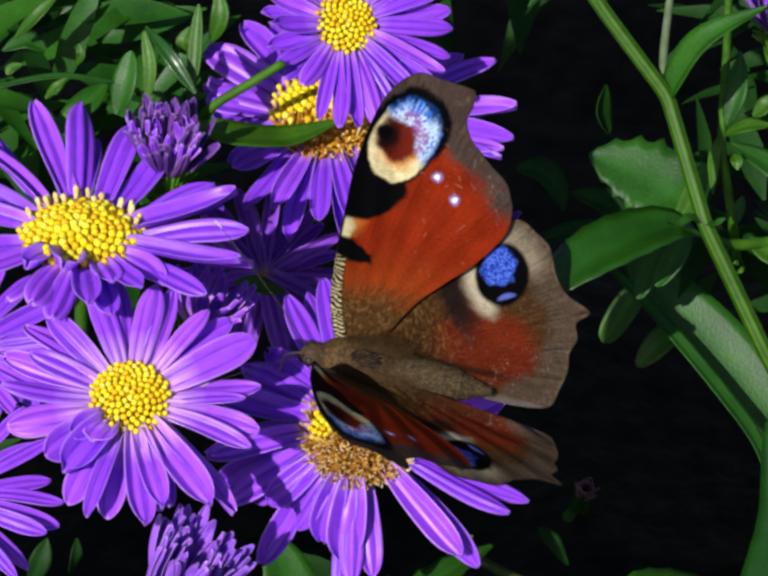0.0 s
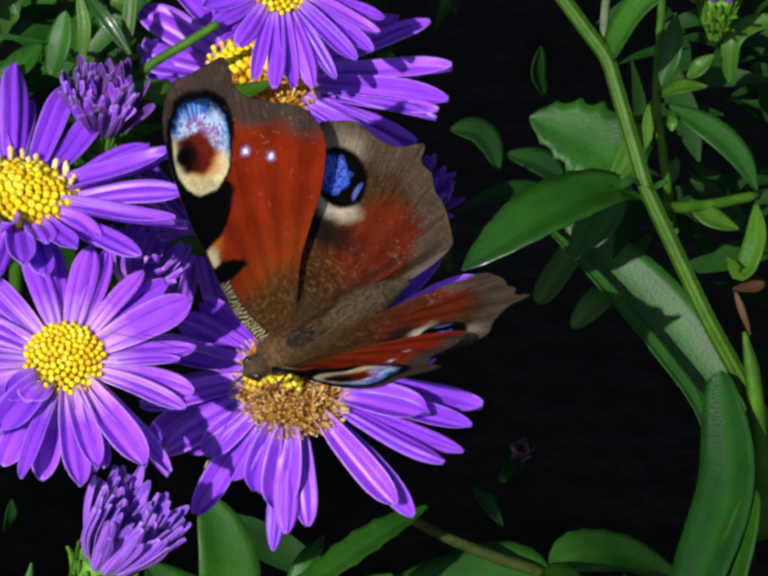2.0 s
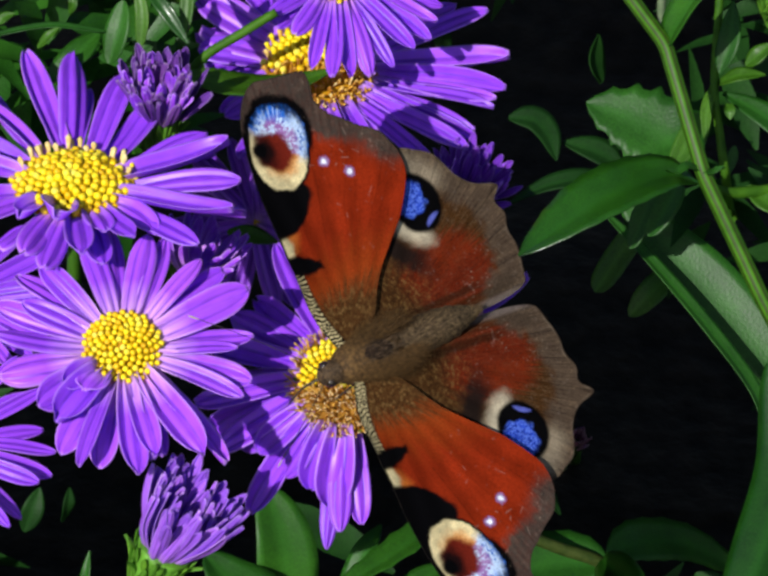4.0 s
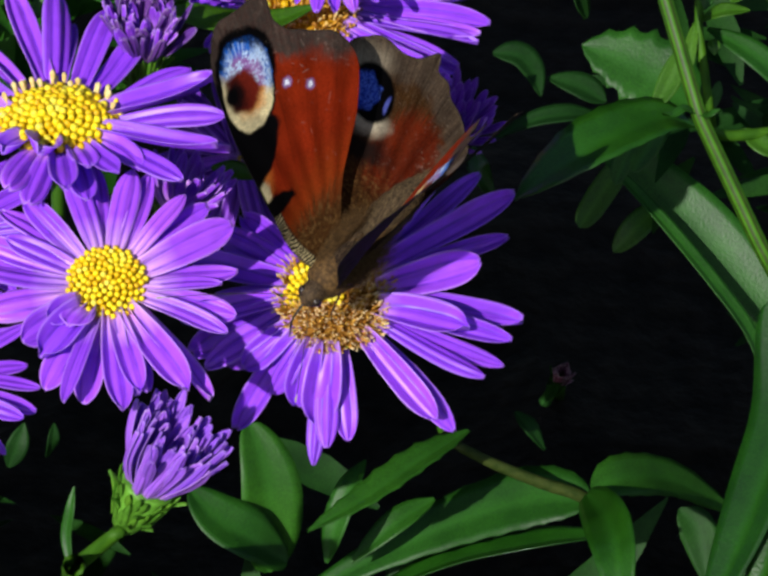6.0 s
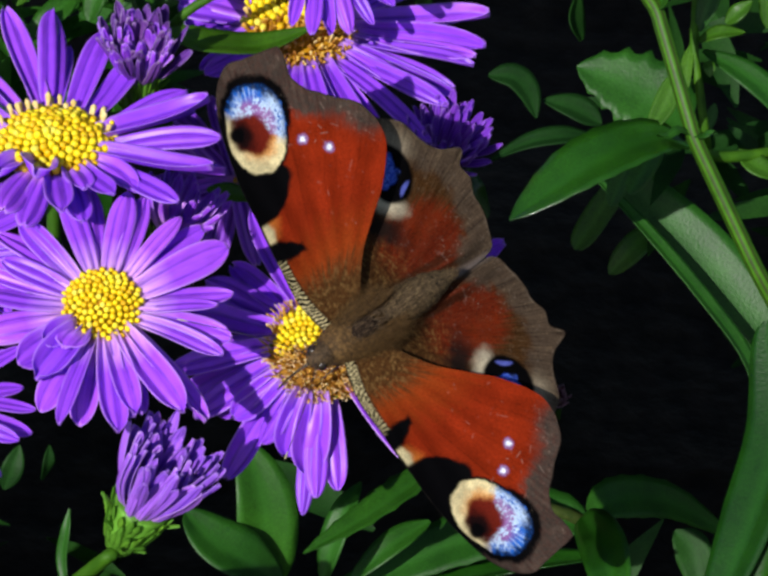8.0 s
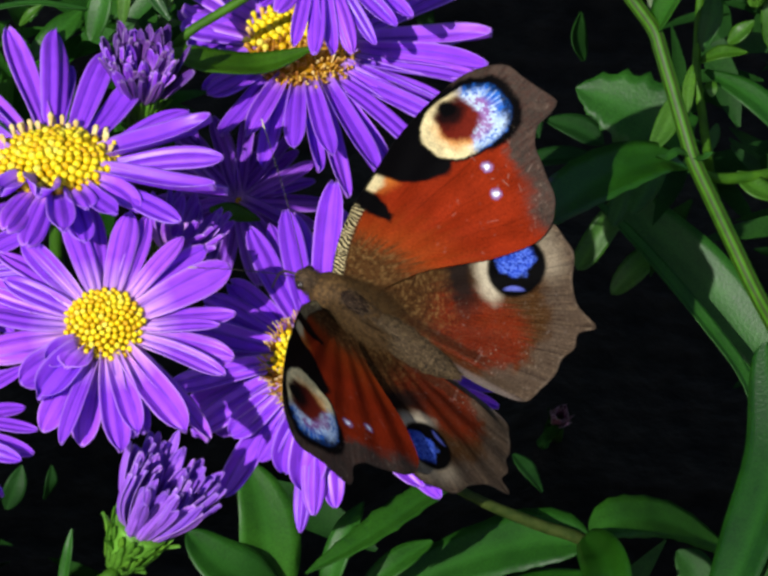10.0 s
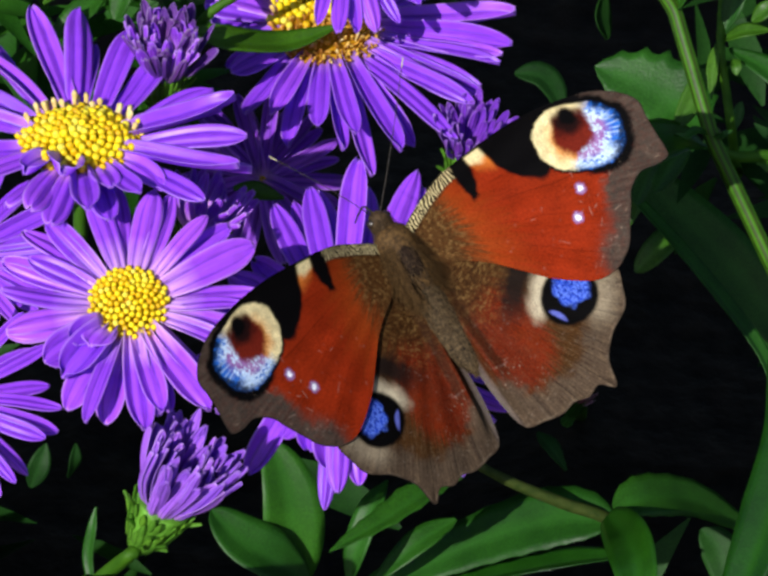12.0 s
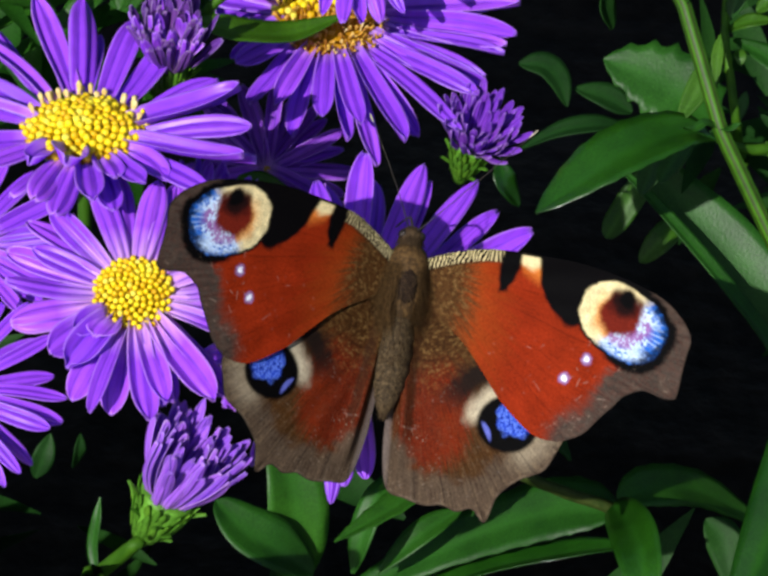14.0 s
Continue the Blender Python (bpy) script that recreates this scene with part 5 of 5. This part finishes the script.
# ---- undergrowth, and a bush added out of view for shade: leaves past counting ----
def leaf_mass(name, label, count, box, size, seed, keep=lambda p: True, broad=1.0, material=None):
    rnd = random.Random(seed)
    verts, faces = [], []
    made = 0
    while made < count:
        p = Vector([rnd.uniform(a, b) for a, b in box])
        if not keep(p):
            continue
        made += 1
        d = Vector((rnd.uniform(-1, 1), rnd.uniform(-0.6, 1), rnd.uniform(-0.5, 0.8))).normalized()
        face = Vector((rnd.uniform(-0.6, 0.6), 0.5 + rnd.uniform(-0.4, 0.4), 0.8)).normalized()
        s = d.cross(face).normalized()
        nor = s.cross(d)
        ln = rnd.uniform(0.6, 1.2) * size
        w = ln * rnd.uniform(0.07, 0.12) * broad
        b = len(verts)
        for t, k in ((0, 0.12), (0.2, 0.72), (0.42, 1.0), (0.65, 0.85), (0.85, 0.45), (1.0, 0.03)):
            c = p + d * ln * t - nor * (ln * 0.25 * t * t)
            verts += [c - s * w * k + nor * w * k * 0.25, c, c + s * w * k + nor * w * k * 0.25]
        for i in range(5):
            a = b + i * 3
            faces += [(a, a + 1, a + 4, a + 3), (a + 1, a + 2, a + 5, a + 4)]
    me = bpy.data.meshes.new(name)
    me.from_pydata([tuple(v * MM) for v in verts], [], faces)
    me.materials.append(material or DULL_LEAF)
    me.polygons.foreach_set("use_smooth", [True] * len(faces))
    ob = new(name, me)
    ob.matrix_basis = BED
    return tagged(ob, label, "foliage", kind="stuff")


leaf_mass("undergrowth", "dim green aster leaves behind the blooms", 150, ((-62, -24), (14, 62), (-60, -28)), 15, 31, broad=1.25, material=PALE_LEAF)
leaf_mass("undergrowth", "dim green leaves low in the bed", 11, ((-75, 8), (-80, -32), (-230, -170)), 26, 32)
leaf_mass("undergrowth", "dim green leaves behind the tall stalk", 60, ((40, 64), (12, 58), (-75, -36)), 15, 33)


def in_shade_bush(p):
    """Inside the uneven round bush, added unseen on the ground behind the blooms to block sun, outside the open gap in
    its middle.
    """
    k = 1 - p.z / REACH
    if p.z > -30 or (abs(p.x) < 64 * k and -54 * k < p.y < 60 * k):
        return False
    w = BED @ (p * MM)
    q = Vector(((w.x + 0.03) / 0.46, (w.y - 0.32) / 0.34, (w.z - 0.40) / 0.50))
    return w.z > 0.015 and q.length < 0.86 + 0.3 * noise.noise(w * 7)


# added leaves outside the view that keep sun off the background
leaf_mass("bush_foliage", "added unseen aster foliage that shades the ground behind the blooms", 19000, ((-520, 480), (-520, 480), (-720, -30)), 42, 34, in_shade_bush)
leaf_mass("bush_foliage", "added unseen inner foliage that closes gaps in the shade", 3000, ((-330, -70), (-190, 150), (-420, -60)), 42, 36, in_shade_bush)


# ---- what moves ----
FLIGHT = [
    (0, -2.1, 3.3, 13.5, 17, -10, 168),
    (0.5, -2.1, 2.6, 13.5, 16, -13, 176),
    (1, -2.2, 1.6, 13.5, 11, -13, 182),
    (1.5, -1.9, 2.1, 13.5, 14, -20, 200),
    (2, -2.1, 1.2, 13.5, 10, -18, 210),
    (2.2, -2.1, 1.2, 13.5, 10, -18, 210),
    (4.3, -0.0, -1.6, 13.5, 7, -26, 203),
    (4.5, -0.0, -1.6, 13.5, 7, -26, 203),
    (5, 0.3, -1.7, 13.5, 7, -25, 203),
    (5.5, 0.3, -2.8, 13.5, 7, -26, 205),
    (5.8, -0.4, -2.4, 13.5, 4, -23, 209),
    (5.9, -1.3, -0.1, 13.5, 4, -21, 221),
    (6, -1.5, 2.0, 13.5, 8, -22, 226),
    (6.1, -1.0, -0.6, 13.5, 4, -25, 222),
    (6.2, -0.9, -1.6, 13.5, 3, -27, 220),
    (6.3, -0.9, -1.2, 13.5, 3, -26, 221),
    (6.4, -1.2, -0.1, 13.5, 3, -19, 224),
    (6.5, -1.9, 1.5, 13.5, 4, -23, 226),
    (6.6, -1.4, 0.6, 13.5, 3, -24, 224),
    (6.7, -0.8, 0.3, 13.5, 2, -29, 221),
    (6.8, 1.2, -2.6, 13.5, 3, -30, 213),
    (7, 0.8, -1.7, 13.5, 3, -30, 214),
    (7.5, 0.8, -3.2, 13.5, 3, -29, 212),
    (8, 0.5, -3.7, 13.5, 3, -28, 212),
    (8.2, 0.5, -3.7, 13.5, 3, -28, 212),
    (10.3, -0.7, 1.9, 13.5, 18, -5, 144),
    (10.5, -0.7, 1.9, 13.5, 18, -5, 144),
    (11, 1.3, 2.8, 13.5, 17, 2, 131),
    (11.5, 1.9, 1.9, 13.5, 18, 3, 126),
    (12, 3.2, 3.9, 13.5, 14, 3, 123),
    (12.5, 2.9, 3.8, 13.5, 16, 5, 119),
    (13, 2.9, 4.0, 13.5, 16, 10, 110),
    (13.5, 3.6, 4.5, 13.5, 15, 14, 101),
    (13.7, 3.0, 2.0, 13.5, 9, 10, 84),
    (14, 2.3, 0.1, 13.5, 11, 6, 81),
]
RIGHT_FORE = [
    (0, 15, 3, -8), (0.5, 15, 4, -4), (1, 29, 10, -5), (1.5, 35, 4, -3), (2, 32, 5, -6), (2.2, 32, 5, -6),
    (4.3, 3, 2, -5), (4.5, 3, 2, -5), (5, 4, 1, -3), (5.5, 4, 2, -6), (5.8, 11, 2, -2), (5.9, 35, -2, -8), (6, 43, -1, -2),
    (6.1, 36, 2, -9), (6.2, 34, 3, -10), (6.3, 35, 2, -10), (6.4, 44, -3, -9),
    (6.5, 42, -2, -6), (6.6, 32, -1, -8), (6.7, 15, 0, -9), (6.8, -3, -1, -4), (7, -2, -2, -2), (7.5, 3, -1, -2), (8, 8, -1, 2), (8.2, 8, -1, 2),
    (10.3, 41, 5, -2), (10.5, 41, 5, -2), (11, 40, 7, 1), (11.5, 41, 7, -0), (12, 39, 4, -0), (12.5, 31, 4, -1),
    (13, 31, 6, 2), (13.5, 36, 7, -0), (13.7, 41, 5, -3), (14, 28, 0, -5),
]
RIGHT_HIND = [
    (0, 10, -1, -5), (0.5, 11, 1, -5), (1, 15, 5, -6), (1.5, 22, -2, -2), (2, 22, 1, -3), (2.2, 22, 1, -3),
    (4.3, 3, 1, -5), (4.5, 3, 1, -5), (5, 5, -1, -3), (5.5, 2, -1, -3), (5.8, 8, -3, -3), (5.9, 32, -8, -5), (6, 36, -9, -6),
    (6.1, 34, 0, -4), (6.2, 34, 1, -3), (6.3, 34, 0, -3), (6.4, 42, -6, -1),
    (6.5, 36, -6, -2), (6.6, 28, -3, -4), (6.7, 14, 0, -6), (6.8, -2, -1, -8), (7, 2, -2, -9), (7.5, 5, -1, -8), (8, 11, -2, -7), (8.2, 11, -2, -7),
    (10.3, 38, 5, 2), (10.5, 38, 5, 2), (11, 40, 7, 3), (11.5, 40, 7, 1), (12, 37, 4, 4), (12.5, 31, 3, -0),
    (13, 31, 6, 0), (13.5, 32, 8, 2), (13.7, 40, 7, -4), (14, 29, 2, -5),
]
LEFT_FORE = [
    (0, 62, 12, -12), (0.5, 59, 12, -13), (1, 61, 9, -10), (1.5, 61, 13, -13), (2, 69, 11, -11), (2.2, 69, 11, -11),
    (4.3, 3, 7, -5), (4.5, 3, 7, -5), (5, 2, 6, -6), (5.5, 4, 7, -5), (5.8, 19, 11, -6), (5.9, 67, 3, 0), (6, 82, -4, 4),
    (6.1, 66, 6, 0), (6.2, 59, 10, -2), (6.3, 63, 8, -1), (6.4, 76, 2, 2),
    (6.5, 85, 5, 6), (6.6, 70, 6, 3), (6.7, 56, 9, 4), (6.8, -3, -1, -4), (7, -3, -2, -2), (7.5, -2, -1, -3), (8, -0, 0, 1), (8.2, -0, 0, 1),
    (10.3, 50, 2, -9), (10.5, 50, 2, -9), (11, 46, 2, -8), (11.5, 43, 4, -8), (12, 27, 4, -6), (12.5, 26, 6, -4),
    (13, 32, 8, -5), (13.5, 37, 8, -7), (13.7, 36, 7, -7), (14, 29, 8, -5),
]
LEFT_HIND = [
    (0, 51, 13, -3), (0.5, 48, 13, -3), (1, 50, 12, 2), (1.5, 51, 16, -4), (2, 59, 16, -2), (2.2, 59, 16, -2),
    (4.3, 1, 3, -7), (4.5, 1, 3, -7), (5, -1, 3, -9), (5.5, 2, 2, -9), (5.8, 11, 4, -10), (5.9, 64, 4, -2), (6, 80, -17, -3),
    (6.1, 64, 4, 0), (6.2, 58, 7, 0), (6.3, 61, 5, 0), (6.4, 74, 0, -1),
    (6.5, 82, -12, -3), (6.6, 66, 0, -1), (6.7, 53, 1, -1), (6.8, 0, -2, -12), (7, -1, 0, -11), (7.5, -0, -0, -8), (8, 2, 1, -9), (8.2, 2, 1, -9),
    (10.3, 42, -3, -4), (10.5, 42, -3, -4), (11, 40, -1, -3), (11.5, 37, 2, -2), (12, 24, 4, -3), (12.5, 24, 5, -1),
    (13, 24, 7, 3), (13.5, 29, 7, 3), (13.7, 28, 7, 3), (14, 23, 8, -0),
]



def wing_pose(side, root, flap, sweep, twist):
    s = 1 if side == "left" else -1
    turn = Matrix.Rotation(radians(flap * s), 4, "X") @ Matrix.Rotation(radians(-sweep * s), 4, "Z") @ Matrix.Rotation(radians(twist), 4, "Y")
    return Matrix.Translation(Vector((root.x, root.y * s, root.z)) * STEP) @ turn


NOD = [(0, 0, -2.6), (0.5, 0, -2.6), (1.0, 0, -2.8), (1.5, 0, -2.0), (2.0, 0, -1.3), (2.2, 0, -1.0), (4.3, -0.5, -2.5), (4.5, -0.5, -2.5), (5.0, -0.6, -2.8),
       (5.5, -0.7, -3.4), (5.8, -0.5, -2.9), (5.9, -0.3, -1.0), (6.0, -0.2, -0.2), (6.2, -0.2, -1.0), (6.4, 0, -0.1), (6.5, 0, 0.0), (6.7, -0.3, -1.0), (6.8, -0.6, -1.9), (7.0, -0.8, -2.4), (7.5, -0.9, -3.1), (8.0, -0.9, -3.4),
       (8.2, -1.0, -3.1), (10.3, -1.5, -3.1), (11.0, -1.6, -3.0), (12.5, -1.3, -3.0), (13.5, -1.2, -3.1), (14.0, -1.2, -3.4)]


# how far the stalk and the low bud lean in the breeze, mm across and up
SWAY_STALK = [(0, -1.4, 1.1), (0.5, -1.3, 0.8), (1, -1.5, 1.0), (1.5, -1.1, 1.2), (2, -0.7, 0.9), (2.2, -0.7, 0.8), (4.3, -0.8, 1.3), (4.5, 0.5, 0.6), (5, 0.3, 0.7),
              (5.5, 0.3, 0.2), (6, 0.6, 0.4), (6.5, 1.2, 0.5), (7, 0.1, 1.1), (7.5, 0.3, 0.7), (8, 0.5, 0.5), (10.3, 0, 0.3), (13.5, -0.7, 0.2), (14, 0, 0)]
SWAY_BUD = [(0, 0.8, 0), (2.2, 0.8, 0), (4.3, 0.9, 0), (4.5, 1.1, 0), (5, 0.7, 0), (5.5, 0.9, 0), (6, 0.8, 0), (6.5, 1.3, 0), (7, 0.6, 0), (8, 0.5, 0), (10.5, 0.2, 0),
            (12, 0, 0), (14, 0, 0)]


def motions():
    walk(fly, [(t, BED @ pose(x * MM, y * MM, z * MM, rx, ry, rz)) for t, x, y, z, rx, ry, rz in FLIGHT])
    for key, root, rows in ((("right", "fore"), FORE_ROOT, RIGHT_FORE), (("right", "hind"), HIND_ROOT, RIGHT_HIND),
                            (("left", "fore"), FORE_ROOT, LEFT_FORE), (("left", "hind"), HIND_ROOT, LEFT_HIND)):
        walk(wings[key], [(t, wing_pose(key[0], root, a, b, c)) for t, a, b, c in rows])
    for plant, rows in ((flower_s, NOD), (stalk, SWAY_STALK), (bud_low, SWAY_BUD)):
        rest = plant.matrix_basis.copy()
        walk(plant, [(t, BED @ Matrix.Translation(Vector((x, y, 0)) * MM) @ BED.inverted() @ rest) for t, x, y in rows])


motions()
